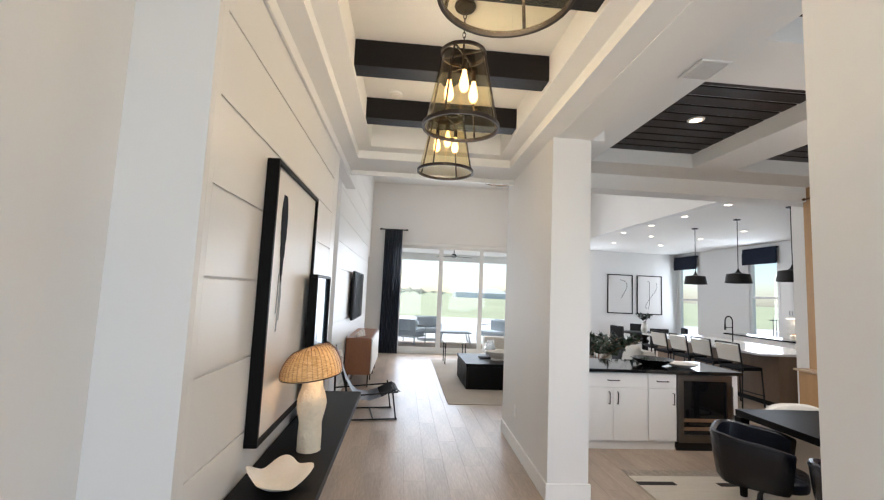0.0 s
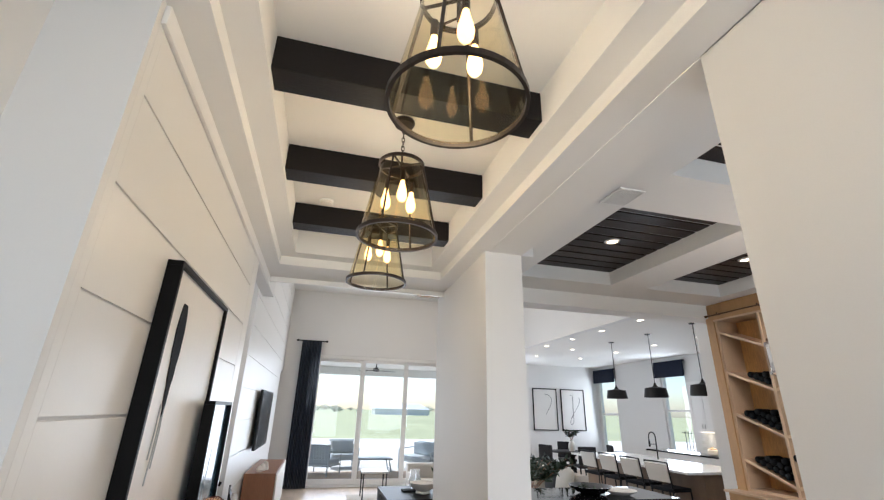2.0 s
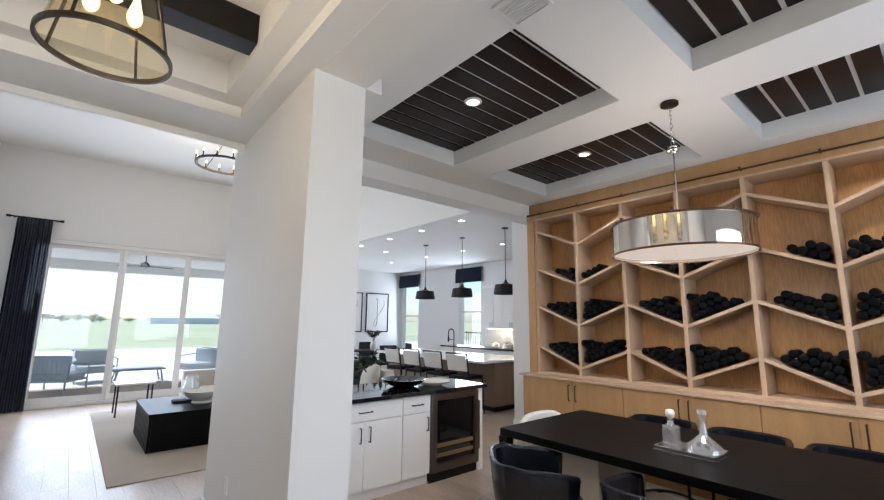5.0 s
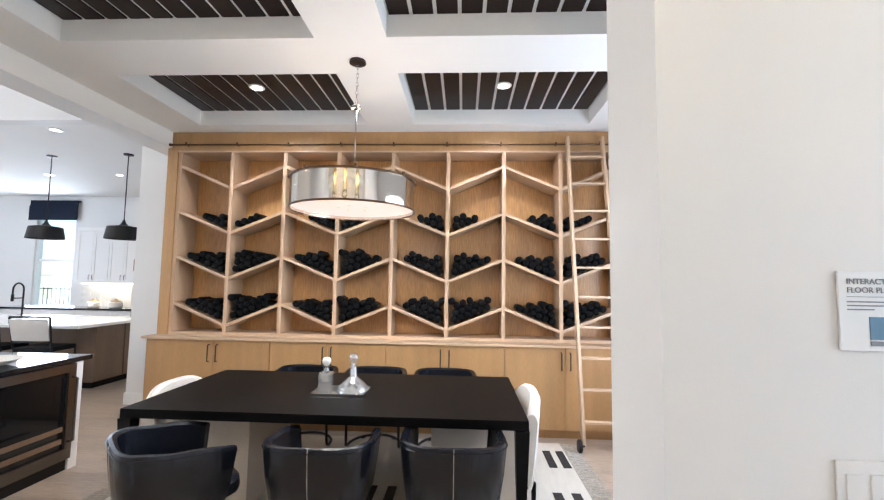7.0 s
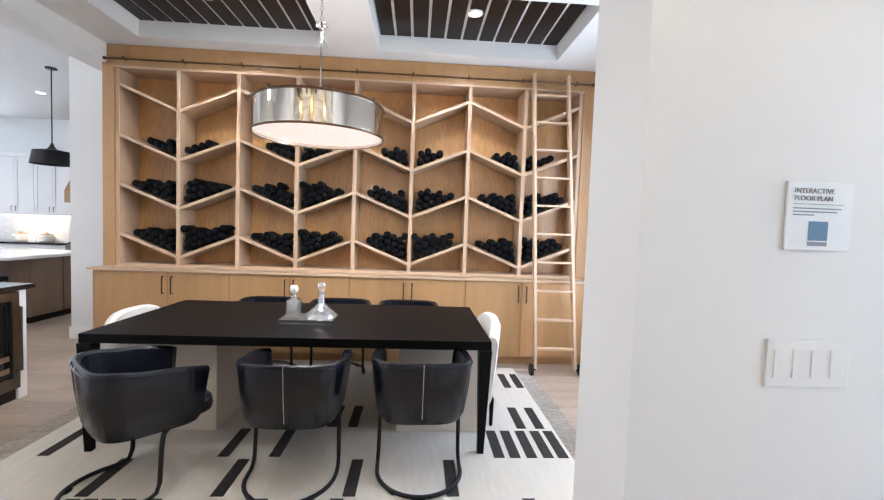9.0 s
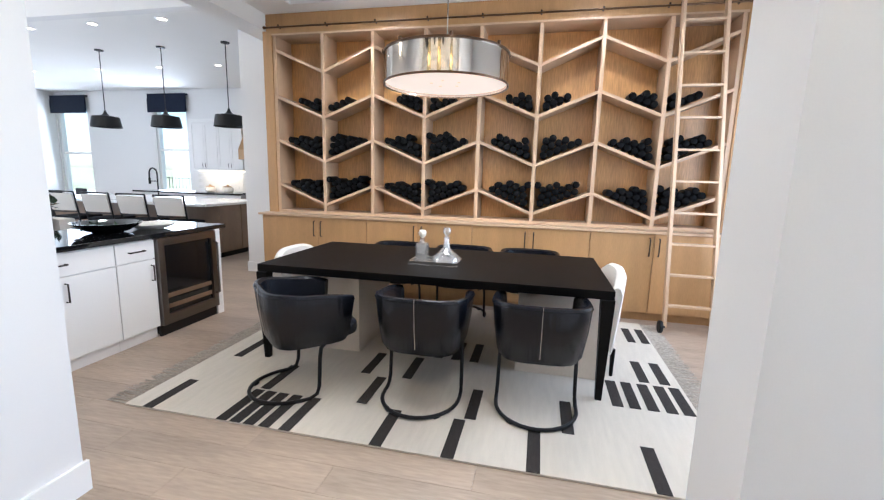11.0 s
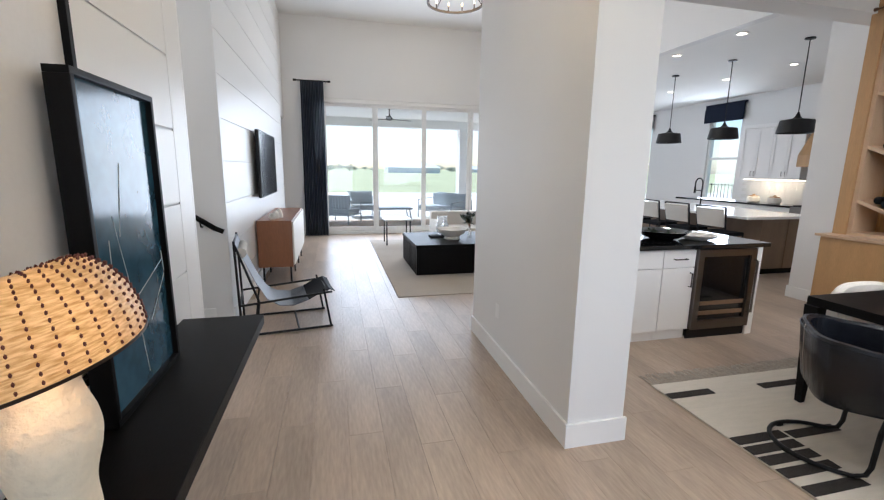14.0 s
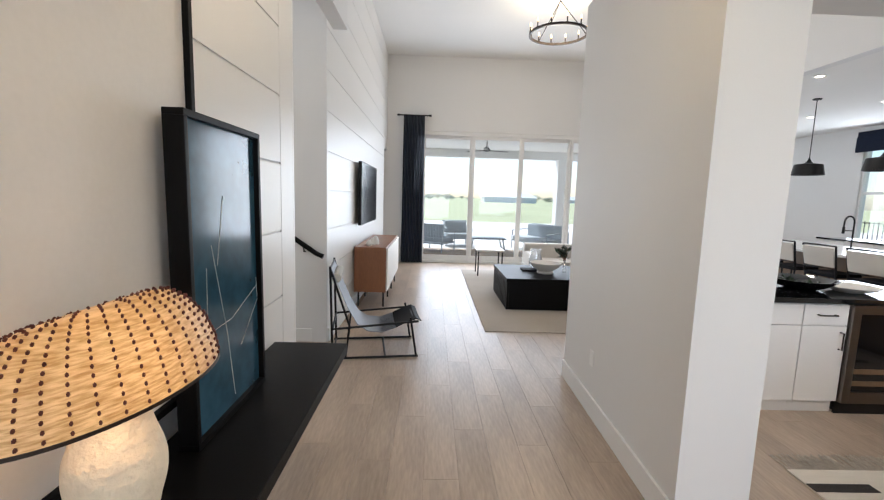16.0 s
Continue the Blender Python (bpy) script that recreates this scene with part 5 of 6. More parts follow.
gv = thing("glass_hurricane", pose(1.90, 8.75, 0.491), "clear glass hurricane vase on the book", "vase")
lathe_part("vase", [(0, 0), (0.07, 0), (0.10, 0.06), (0.11, 0.14), (0.08, 0.22), (0.085, 0.30), (0.081, 0.30), (0.075, 0.22), (0.104, 0.14), (0.095, 0.06), (0, 0.008)], CRYSTAL, gv, sides=24)
bv = thing("bud_vase", pose(2.30, 8.50, 0.461), "slim clear bud vase with leafy stems", "vase")
lathe_part("vase", [(0, 0), (0.035, 0), (0.042, 0.05), (0.025, 0.10), (0.016, 0.18), (0.02, 0.20), (0.015, 0.19), (0, 0.01)], CRYSTAL, bv, sides=18)
bvp = thing("green_cutting", pose(2.30, 8.50, 0.60), "green leafy stems in the bud vase", "plant")
sprig(bvp, 7, 8, 0.27, 0.18, 14, 0.095)


def cushion(name, m, w, h, d, mat, label):
    bm = bmesh.new()
    sub = bmesh.new()
    bmesh.ops.create_uvsphere(sub, u_segments=20, v_segments=14, radius=1)
    for v in sub.verts:
        c = v.co
        fx, fz = math.copysign(abs(c.x) ** 0.45, c.x), math.copysign(abs(c.z) ** 0.45, c.z)
        v.co = Vector((fx * w / 2, c.y * d / 2 * (1 - 0.35 * abs(fx * fz)), fz * h / 2 + h / 2))
    merge(bm, sub)
    ob = part(name, bm, mat, smooth=True)
    ob.matrix_world = m
    return tagged(ob, label, "cushion", "sofa cushions")


def sofa(m, w, label, mat, cat="sofa"):
    t = thing("sofa" if cat == "sofa" else "lounge_chair", m, label, cat)
    box_part("base", (-w / 2, -0.42, 0.10), (w / 2, 0.42, 0.30), mat, t, bevel=0.02)
    n_s = 3 if w > 1.6 else 1
    for k in range(n_s):
        a = -w / 2 + 0.17 + (w - 0.34) / n_s * k
        box_part("seat_cushion", (a + 0.004, -0.40, 0.301), (a + (w - 0.34) / n_s - 0.004, 0.24, 0.46), mat, t, bevel=0.035)
    box_part("backrest", (-w / 2 + 0.002, 0.24, 0.301), (w / 2 - 0.002, 0.44, 0.82), mat, t, bevel=0.05)
    for s in (-1, 1):
        box_part("armrest", (min(s * w / 2, s * (w / 2 - 0.165)), -0.42, 0.301), (max(s * w / 2, s * (w / 2 - 0.165)), 0.235, 0.62), mat, t, bevel=0.04)
        for y in (-0.36, 0.36):
            box_part("leg", (s * (w / 2 - 0.10) - 0.02, y - 0.02, 0.0), (s * (w / 2 - 0.10) + 0.02, y + 0.02, 0.099), BLACKWOOD, t, bevel=0.003)
    return t


sofa(pose(4.15, 8.6, 0.011, 0, 0, -90), 2.3, "pale fabric three-seat sofa in the great room", FABRIC_PALE)
for y, mat, lab in ((7.72, FABRIC_PALE, "pale patterned sofa cushion on the seat"), (8.1, FABRIC_BLACK, "black square sofa cushion on the seat"), (8.9, FABRIC_PALE, "pale square sofa cushion on the seat"), (9.35, FABRIC_BLACK, "black square sofa cushion on the seat")):
    cushion("throw_pillow", pose(4.22, y, 0.50, 0, 0, 0) @ pose(0, 0, 0, 0, 0, -90) @ pose(0, 0, 0, -18, 0, 0), 0.46, 0.44, 0.16, mat, lab)
sofa(pose(3.12, 10.6, 0.011) @ Matrix.Diagonal((1, 1, 0.8, 1)), 1.9, "pale fabric sofa with its back to the sliding door", FABRIC_PALE)
st = thing("side_table", pose(1.42, 10.75, 0.011), "small pale side table beside the sofa", "side table")
box_part("top", (-0.28, -0.28, 0.50), (0.28, 0.28, 0.53), PLASTER, st)
for x in (-0.24, 0.24):
    for y in (-0.24, 0.24):
        box_part("leg", (x - 0.012, y - 0.012, 0), (x + 0.012, y + 0.012, 0.499), BLACKMETAL, st, bevel=0.002)
pt = thing("tall_vase", pose(3.42, 7.22, 0.011), "tall dark floor vase with leafy branches", "vase")
lathe_part("vase", [(0, 0), (0.12, 0), (0.16, 0.25), (0.12, 0.5), (0.07, 0.6), (0.09, 0.64), (0.08, 0.64), (0, 0.2)], GLOSSBLACK, pt, sides=24)
pl = thing("leafy_branches", pose(3.42, 7.22, 0.62), "dark leafy branches in the floor vase", "plant")
sprig(pl, 11, 24, 0.50, 0.78, 24, 0.12)

# curtain
cu = thing("curtain", pose(-0.24, 12.06, 0), "full-height navy curtain panel on a black rod", "curtain")
bm = bmesh.new()
NX = 60
cols = []
for i in range(NX + 1):
    u = i / NX
    x = -0.24 + 0.48 * u
    cols.append([bm.verts.new((x * (1 + 0.04 * (1 - z / 3.4)), 0.035 * math.sin(u * 2 * math.pi * 7) * (0.8 + 0.2 * z / 3.4) + 0.008 * math.sin(9 * u + z), z)) for z in (0.012, 0.5, 1.2, 2.0, 2.8, 3.40)])
for a, b2 in zip(cols, cols[1:]):
    for j in range(5):
        bm.faces.new((a[j], b2[j], b2[j + 1], a[j + 1]))
cl = part("cloth", bm, CURTAIN, cu, smooth=True)
so = cl.modifiers.new("thickness", "SOLIDIFY")
so.thickness = 0.004
tube_part("rod", [(-0.34, 0.0, 3.40), (0.34, 0.0, 3.40)], 0.014, BLACKMETAL, cu)
for s in (-1, 1):
    lathe_part("finial", [(0, -0.03), (0.022, -0.03), (0.024, 0.03), (0, 0.03)], BLACKMETAL, cu, sides=14, m=pose(s * 0.36, 0, 3.40, 0, 90, 0))
    tube_part("bracket", [(s * 0.29, 0.0, 3.40), (s * 0.29, 0.138, 3.40)], 0.010, BLACKMETAL, cu, sides=8)

# ring chandelier
CHX, CHY, CHZ = 2.12, 9.0, 4.15
chn = thing("ring_chandelier", pose(CHX, CHY, CHZ), "dark bronze ring chandelier with candle bulbs", "chandelier")
bm = bmesh.new()
add_lathe(bm, [(0.43, -0.012), (0.455, -0.012), (0.455, 0.022), (0.43, 0.022), (0.43, -0.012)], 56)
part("ring", bm, BRONZE, chn)
for k in range(12):
    a = math.pi * k / 6
    m = Matrix.Translation((0.443 * math.cos(a), 0.443 * math.sin(a), 0))
    lathe_part("candle", [(0.018, 0.022), (0.018, 0.028), (0.010, 0.03), (0.010, 0.10), (0, 0.10)], BRONZE, chn, sides=8, m=m)
    lathe_part("bulb", [(0.008, 0.10), (0.014, 0.12), (0.004, 0.16), (0, 0.161)], CANDLE, chn, "glowing candle bulb", 8, m)
for k in range(3):
    a = 2 * math.pi * k / 3
    tube_part("chain", [(0.44 * math.cos(a), 0.44 * math.sin(a), 0.02), (0, 0, 0.50)], 0.006, BRONZE, chn, sides=6)
tube_part("rod", [(0, 0, 0.50), (0, 0, HIGH - CHZ - 0.01)], 0.008, BRONZE, chn, sides=6)
lathe_part("canopy", [(0, HIGH - CHZ), (0.07, HIGH - CHZ), (0.07, HIGH - CHZ - 0.02), (0, HIGH - CHZ - 0.03)], BRONZE, chn)

lamp("chandelier_light", "POINT", pose(CHX, CHY, CHZ + 0.12), P_RING, WARM, size=0.4)

# stairs and handrail
stairs = thing("staircase", pose(-1.25, 5.5, 0), "wooden stairs rising behind the hall wall", "stairs", kind="structure")
for k in range(9):
    box_part("riser", (-0.27 * (k + 1), -0.89, 0.0), (-0.27 * k - 0.02, 0.89, 0.178 * (k + 1) - 0.03), TRIM, stairs, bevel=0.002)
    box_part("tread", (-0.27 * (k + 1) - 0.001, -0.89, 0.178 * (k + 1) - 0.029), (-0.27 * k, 0.89, 0.178 * (k + 1)), PLANK, stairs, bevel=0.006)
hr = thing("handrail", pose(-0.90, 6.33, 0.93), "black wooden stair handrail on metal brackets", "handrail")
bm = bmesh.new()
add_tube(bm, [(0.02, 0.0, 0.0), (-0.05, 0, 0.03), (-0.6, 0, 0.40), (-2.2, 0, 1.46)], 0.025, 10)
part("rail", bm, BLACKWOOD, hr, smooth=True)
for x, z in ((-0.18, 0.118), (-1.3, 0.865)):
    tube_part("bracket", [(x, 0, z - 0.02), (x, 0.02, z - 0.07), (x, 0.069, z - 0.08)], 0.009, BLACKMETAL, hr, sides=8)

# sliding glass door
sd = thing("sliding_door", pose(2.30, LY + 0.1, 0), "white-framed four-panel sliding glass door", "sliding door", kind="structure")
bm = bmesh.new()
for lo, hi in (((-2.40, -0.07, 0), (-2.33, 0.07, 3.08)), ((2.33, -0.07, 0), (2.40, 0.07, 3.08)), ((-2.33, -0.07, 3.0), (2.33, 0.07, 3.08)), ((-2.33, -0.07, 0), (2.33, 0.07, 0.05))):
    add_box(bm, lo, hi, 0.003)
part("outer_frame", bm, TRIM, sd)
for k in range(4):
    x0, x1 = -2.33 + 1.165 * k, -2.33 + 1.165 * (k + 1)
    y = -0.03 if k % 2 else 0.02
    bm = bmesh.new()
    for lo, hi in (((x0, y, 0.052), (x0 + 0.06, y + 0.045, 2.998)), ((x1 - 0.06, y, 0.052), (x1, y + 0.045, 2.998)), ((x0 + 0.06, y, 2.93), (x1 - 0.06, y + 0.045, 2.998)), ((x0 + 0.06, y, 0.052), (x1 - 0.06, y + 0.045, 0.17))):
        add_box(bm, lo, hi, 0.003)
    pf = part("sash", bm, TRIM, sd, "white sliding sash")
    g = box_part("pane", (x0 + 0.06, y + 0.018, 0.17), (x1 - 0.06, y + 0.024, 2.93), CLEAR, pf, "clear glass", bevel=0)
    g.visible_shadow = False

# ---------------------------------------------------------------- kitchen
def kitchen_pendant():
    t = thing("kitchen_pendant", pose(0, 0, KC), "black metal drum pendant on a thin rod", "pendant lamp", "island pendants")
    lathe_part("canopy", [(0, -0.001), (0.065, -0.001), (0.065, -0.018), (0.01, -0.024), (0, -0.024)], BLACKMETAL, t)
    tube_part("rod", [(0, 0, -0.02), (0, 0, -1.02)], 0.007, BLACKMETAL, t, sides=8)
    bm = bmesh.new()
    add_lathe(bm, [(0.012, -1.0), (0.03, -1.05), (0.06, -1.085), (0.20, -1.11), (0.205, -1.12), (0.235, -1.29), (0.228, -1.29), (0.198, -1.125), (0.05, -1.10), (0.0, -1.08)], 40)
    part("shade", bm, BLACKMETAL, t, smooth=True)
    lathe_part("bulb", [(0.02, -1.10), (0.035, -1.15), (0.02, -1.19), (0, -1.195)], BULB, t, "warm bulb", 12)
    return t


kp = kitchen_pendant()
kp.matrix_world = pose(6.76, 9.43, KC)
copy_thing(kp, pose(6.76, 8.157, KC))
copy_thing(kp, pose(6.68, 6.86, KC))
for x, y in ((5.63, 6.98), (5.65, 8.17), (5.66, 9.35), (5.66, 10.6), (7.95, 8.05), (7.95, 9.4), (7.95, 10.9), (6.6, 10.93), (7.9, 12.6), (6.4, 12.6)):
    dl = thing("downlight", pose(x, y, KC), "lit round recessed downlight", "downlight", "kitchen downlights")
    lathe_part("trim_ring", [(0.055, -0.001), (0.085, -0.001), (0.085, -0.006), (0.055, -0.010), (0.055, -0.001)], TRIM, dl, sides=24)
    lathe_part("lens", [(0, -0.004), (0.055, -0.004)], DOWN, dl, "glowing lens", 20)
for x, y in ((5.65, 8.17), (7.95, 8.05), (7.95, 10.9), (6.6, 12.6)):
    lamp("kitchen_beam", "SPOT", look((x, y, KC - 0.02), (x, y + 0.001, 0)), P_KDOWN, SPOT, size=0.05, cone=130)

isl = thing("kitchen_island", pose(0, 0, 0), "long brown oak kitchen island", "kitchen island")
box_part("body", (6.50, 7.02, 0.09), (7.55, 10.50, 0.882), ISLAND, isl, bevel=0.003)
box_part("plinth", (6.55, 7.06, 0), (7.50, 10.46, 0.09), BLACKWOOD, isl, bevel=0)
for k in range(2):
    box_part("end_panel", (6.50 + 0.53 * k, 7.0, 0.10), (6.50 + 0.53 * k + 0.515, 7.019, 0.875), ISLAND, isl, bevel=0.004)
it = box_part("island_worktop", (6.12, 6.93, 0.884), (7.62, 10.56, 0.924), QUARTZ, bevel=0.004)
tagged(it, "white quartz island worktop", "worktop")
fa = thing("kitchen_faucet", pose(7.25, 8.95, 0.924), "tall black spring-neck kitchen faucet", "faucet")
tube_part("neck", [(0, 0, 0), (0, 0, 0.44)] + [(-0.085 + 0.085 * math.cos(a), 0, 0.44 + 0.10 * math.sin(a)) for a in [math.pi * i / 8 for i in range(1, 9)]] + [(-0.17, 0, 0.36)], 0.013, BLACKMETAL, fa)
tube_part("spray_head", [(-0.17, 0, 0.36), (-0.17, 0, 0.25)], 0.02, BLACKMETAL, fa)
tube_part("arm", [(0, 0, 0.30), (-0.17, 0, 0.30)], 0.008, BLACKMETAL, fa)


def stool():
    """A counter stool with a slung pale back between black uprights; it faces +x."""
    t = thing("counter_stool", pose(0, 0, 0), "black-framed counter stool with a pale woven back", "stool", "island stools")
    for s in (-1, 1):
        for x in (-0.2, 0.2):
            tube_part("leg", [(x * 1.1, s * 0.24, 0), (x * 0.95, s * 0.225, 0.62)], 0.013, BLACKMETAL, t, sides=8)
        tube_part("upright", [(-0.19, s * 0.235, 0.60), (-0.27, s * 0.25, 1.06)], 0.013, BLACKMETAL, t, sides=8)
    tube_part("top_bar", [(-0.27, -0.25, 1.06), (-0.285, 0, 1.065), (-0.27, 0.25, 1.06)], 0.013, BLACKMETAL, t, sides=8)
    tube_part("low_bar", [(-0.215, -0.24, 0.74), (-0.23, 0, 0.74), (-0.215, 0.24, 0.74)], 0.011, BLACKMETAL, t, sides=8)
    bm = bmesh.new()
    cols = [[bm.verts.new((-0.215 - 0.015 * math.cos(u * 1.5) - 0.06 * w, u * 0.225 + u * 0.01 * w, 0.765 + 0.27 * w)) for w in (0, 0.33, 0.66, 1)] for u in (-1, -0.6, -0.2, 0.2, 0.6, 1)]
    for a, b2 in zip(cols, cols[1:]):
        for j in range(3):
            bm.faces.new((a[j], b2[j], b2[j + 1], a[j + 1]))
    bk_ = part("backrest", bm, FABRIC_PALE, t, "pale woven back")
    so2 = bk_.modifiers.new("thickness", "SOLIDIFY")
    so2.thickness = 0.02
    box_part("seat", (-0.21, -0.23, 0.61), (0.21, 0.23, 0.67), SLING, t, bevel=0.02)
    for z in (0.2,):
        tube_part("footrest", [(0.22, -0.24, z), (0.22, 0.24, z)], 0.011, BLACKMETAL, t, sides=8)
    return t


sl = stool()
sl.matrix_world = pose(6.06, 7.30, 0, 0, 0, 5)
for y in (7.98, 8.66, 9.34):
    copy_thing(sl, pose(6.06, y, 0, 0, 0, 3))

# wall run of cabinets along the window wall
for k, (y0, y1) in enumerate(((5.9, 6.9), (6.9, 7.9), (8.8, 9.7), (9.7, 10.6), (10.6, 11.9))):
    c = thing("kitchen_base_cabinet", pose(9.38, 0, 0), "white kitchen base cabinet", "cabinet", "kitchen base cabinets")
    box_part("body", (0.02, y0 + 0.001, 0.10), (0.61, y1 - 0.001, 0.874), CABINET, c, bevel=0.002)
    box_part("toe_kick", (0.06, y0 + 0.001, 0.0), (0.61, y1 - 0.001, 0.10), CABINET, c, bevel=0)
    for a, b2 in ((y0 + 0.004, (y0 + y1) / 2 - 0.002), ((y0 + y1) / 2 + 0.002, y1 - 0.004)):
        box_part("door", (0.0, a, 0.105), (0.019, b2, 0.868), CABINET, c, bevel=0.003)
rg = thing("range_cooker", pose(9.36, 8.35, 0), "steel range cooker with dark grates", "range")
box_part("body", (0.0, -0.445, 0.0), (0.63, 0.445, 0.90), STEEL, rg, bevel=0.004)
box_part("grate", (0.04, -0.42, 0.901), (0.60, 0.42, 0.935), BLACKMETAL, rg, bevel=0.006)
for y0, y1 in ((5.88, 7.90), (8.80, 11.92)):
    w = box_part("kitchen_worktop", (9.35, y0, 0.876), (9.998, y1, 0.914), STONE, bevel=0.003)
    tagged(w, "dark stone kitchen worktop", "worktop", "kitchen worktops")
for k, (y0, y1) in enumerate(((5.9, 6.85), (6.85, 7.78), (8.92, 9.62), (9.62, 10.38))):
    c = thing("wall_cabinet", pose(9.66, 0, 0), "white shaker wall cabinet with small dark pulls", "cabinet", "kitchen wall cabinets")
    box_part("body", (0.02, y0 + 0.001, 1.44), (0.338, y1 - 0.001, 2.60), CABINET, c, bevel=0.002)
    ym = (y0 + y1) / 2
    for a, b2, h in ((y0 + 0.004, ym - 0.002, ym - 0.04), (ym + 0.002, y1 - 0.004, ym + 0.04)):
        bm = bmesh.new()
        for lo, hi in (((0, a, 1.445), (0.019, a + 0.06, 2.595)), ((0, b2 - 0.06, 1.445), (0.019, b2, 2.595)), ((0, a + 0.06, 1.445), (0.019, b2 - 0.06, 1.505)), ((0, a + 0.06, 2.535), (0.019, b2 - 0.06, 2.595)), ((0.010, a + 0.06, 1.505), (0.019, b2 - 0.06, 2.535))):
            add_box(bm, lo, hi)
        d = part("door", bm, CABINET, c)
        tube_part("handle", [(0, h, 1.52), (-0.025, h, 1.525), (-0.025, h, 1.615), (0, h, 1.62)], 0.006, BRONZE, d, sides=6)
for y0, y1 in ((5.95, 7.75), (8.95, 10.35)):
    us = thing("under_cabinet_light", pose(9.85, (y0 + y1) / 2, 1.439), "slim warm light strip under the wall cabinets", "light strip", "under-cabinet lights")
    box_part("strip", (-0.012, (y0 - y1) / 2, -0.010), (0.012, (y1 - y0) / 2, -0.001), DOWN, us, bevel=0)
    lamp("strip_light", "AREA", look((9.83, (y0 + y1) / 2, 1.425), (9.95, (y0 + y1) / 2, 0.9)), 5, WARM, size=(0.03, y1 - y0))
structure("cornice_kitchen", [((9.64, 5.9, 2.60), (9.998, 7.78, 2.68)), ((9.64, 8.92, 2.60), (9.998, 10.38, 2.68))], TRIM, "white cornice over the wall cabinets", "trim", 0.01)
hd = thing("range_hood", pose(9.7, 8.35, 0), "tapered light oak range hood", "range hood")
bm = bmesh.new()
lo_r, hi_r = [(-0.28, -0.50), (0.298, -0.50), (0.298, 0.50), (-0.28, 0.50)], [(-0.04, -0.30), (0.298, -0.30), (0.298, 0.30), (-0.04, 0.30)]
vl, vh, vb = [bm.verts.new((x, y, 1.95)) for x, y in lo_r], [bm.verts.new((x, y, 2.75)) for x, y in hi_r], [bm.verts.new((x, y, 1.72)) for x, y in lo_r]
vt2 = [bm.verts.new((x, y, KC - 0.002)) for x, y in hi_r]
for p, q in ((vb, vl), (vl, vh), (vh, vt2)):
    for i in range(4):
        bm.faces.new((p[i], p[(i + 1) % 4], q[(i + 1) % 4], q[i]))
bm.faces.new(vb[::-1])
bm.faces.new(vt2)
part("hood_shell", bm, OAK, hd)
bs = thing("backsplash", pose(9.998, 0, 0), "white tiled kitchen backsplash", "backsplash", kind="structure")
mesh_t = None
for r in range(7):
    for c in range(21):
        y = 5.95 + c * 0.24 + (0.12 if r % 2 else 0)
        if y > 10.55 - 0.12:
            continue
        if mesh_t is None:
            ob = box_part("tile", (-0.008, -0.117, 0.0), (-0.001, 0.117, 0.071), TILE, bs, bevel=0.001)
            mesh_t = ob.data
        else:
            ob = new("tile", mesh_t)
            ob.parent = bs
        ob.location = (0, y, 0.918 + 0.074 * r)
for y in (9.35, 9.85):
    cp = thing("lidded_canister", pose(9.62, y, 0.914), "ceramic canister with a wooden lid on the worktop", "canister", "worktop canisters")
    lathe_part("pot", [(0, 0), (0.10, 0), (0.13, 0.03), (0.125, 0.12), (0.10, 0.14), (0, 0.14)], PLASTER, cp, sides=24)
    lathe_part("lid", [(0.10, 0.141), (0.10, 0.155), (0.03, 0.165), (0.025, 0.19), (0, 0.195)], OAK, cp, "wooden lid", 20)


def kitchen_window(name, y0, y1, z0, z1):
    t = thing(name, pose(10.1, (y0 + y1) / 2, z0), "tall white-framed kitchen window with glazing bars", "window", kind="structure")
    w, h = y1 - y0, z1 - z0
    bm = bmesh.new()
    for lo, hi in (((-0.06, -w / 2, 0), (0.06, -w / 2 + 0.05, h)), ((-0.06, w / 2 - 0.05, 0), (0.06, w / 2, h)), ((-0.06, -w / 2 + 0.05, 0), (0.06, w / 2 - 0.05, 0.05)), ((-0.06, -w / 2 + 0.05, h - 0.05), (0.06, w / 2 - 0.05, h)), ((-0.03, -w / 2 + 0.05, h * 0.5 - 0.03), (0.03, w / 2 - 0.05, h * 0.5 + 0.03))):
        add_box(bm, lo, hi, 0.002)
    part("window_frame", bm, TRIM, t)
    box_part("window_sill", (-0.16, -w / 2 - 0.05, -0.03), (-0.101, w / 2 + 0.05, -0.001), TRIM, t)
    g = box_part("pane", (-0.004, -w / 2 + 0.05, 0.05), (0.004, w / 2 - 0.05, h - 0.05), CLEAR, t, bevel=0)
    g.visible_shadow = False
    v = thing("roman_shade", pose(9.99, (y0 + y1) / 2, z1 + 0.28), "raised dark fabric roman shade over the window", "window shade", "kitchen shades")
    for k in range(3):
        box_part("fold", (-0.11 + 0.01 * k, -w / 2 - 0.09, -0.46 + 0.02 * k), (-0.085 + 0.01 * k, w / 2 + 0.09, 0.0 if k == 2 else -0.12), CURTAIN, v, bevel=0.006)
    box_part("head_rail", (-0.06, -w / 2 - 0.09, -0.04), (-0.001, w / 2 + 0.09, 0.0), CURTAIN, v)


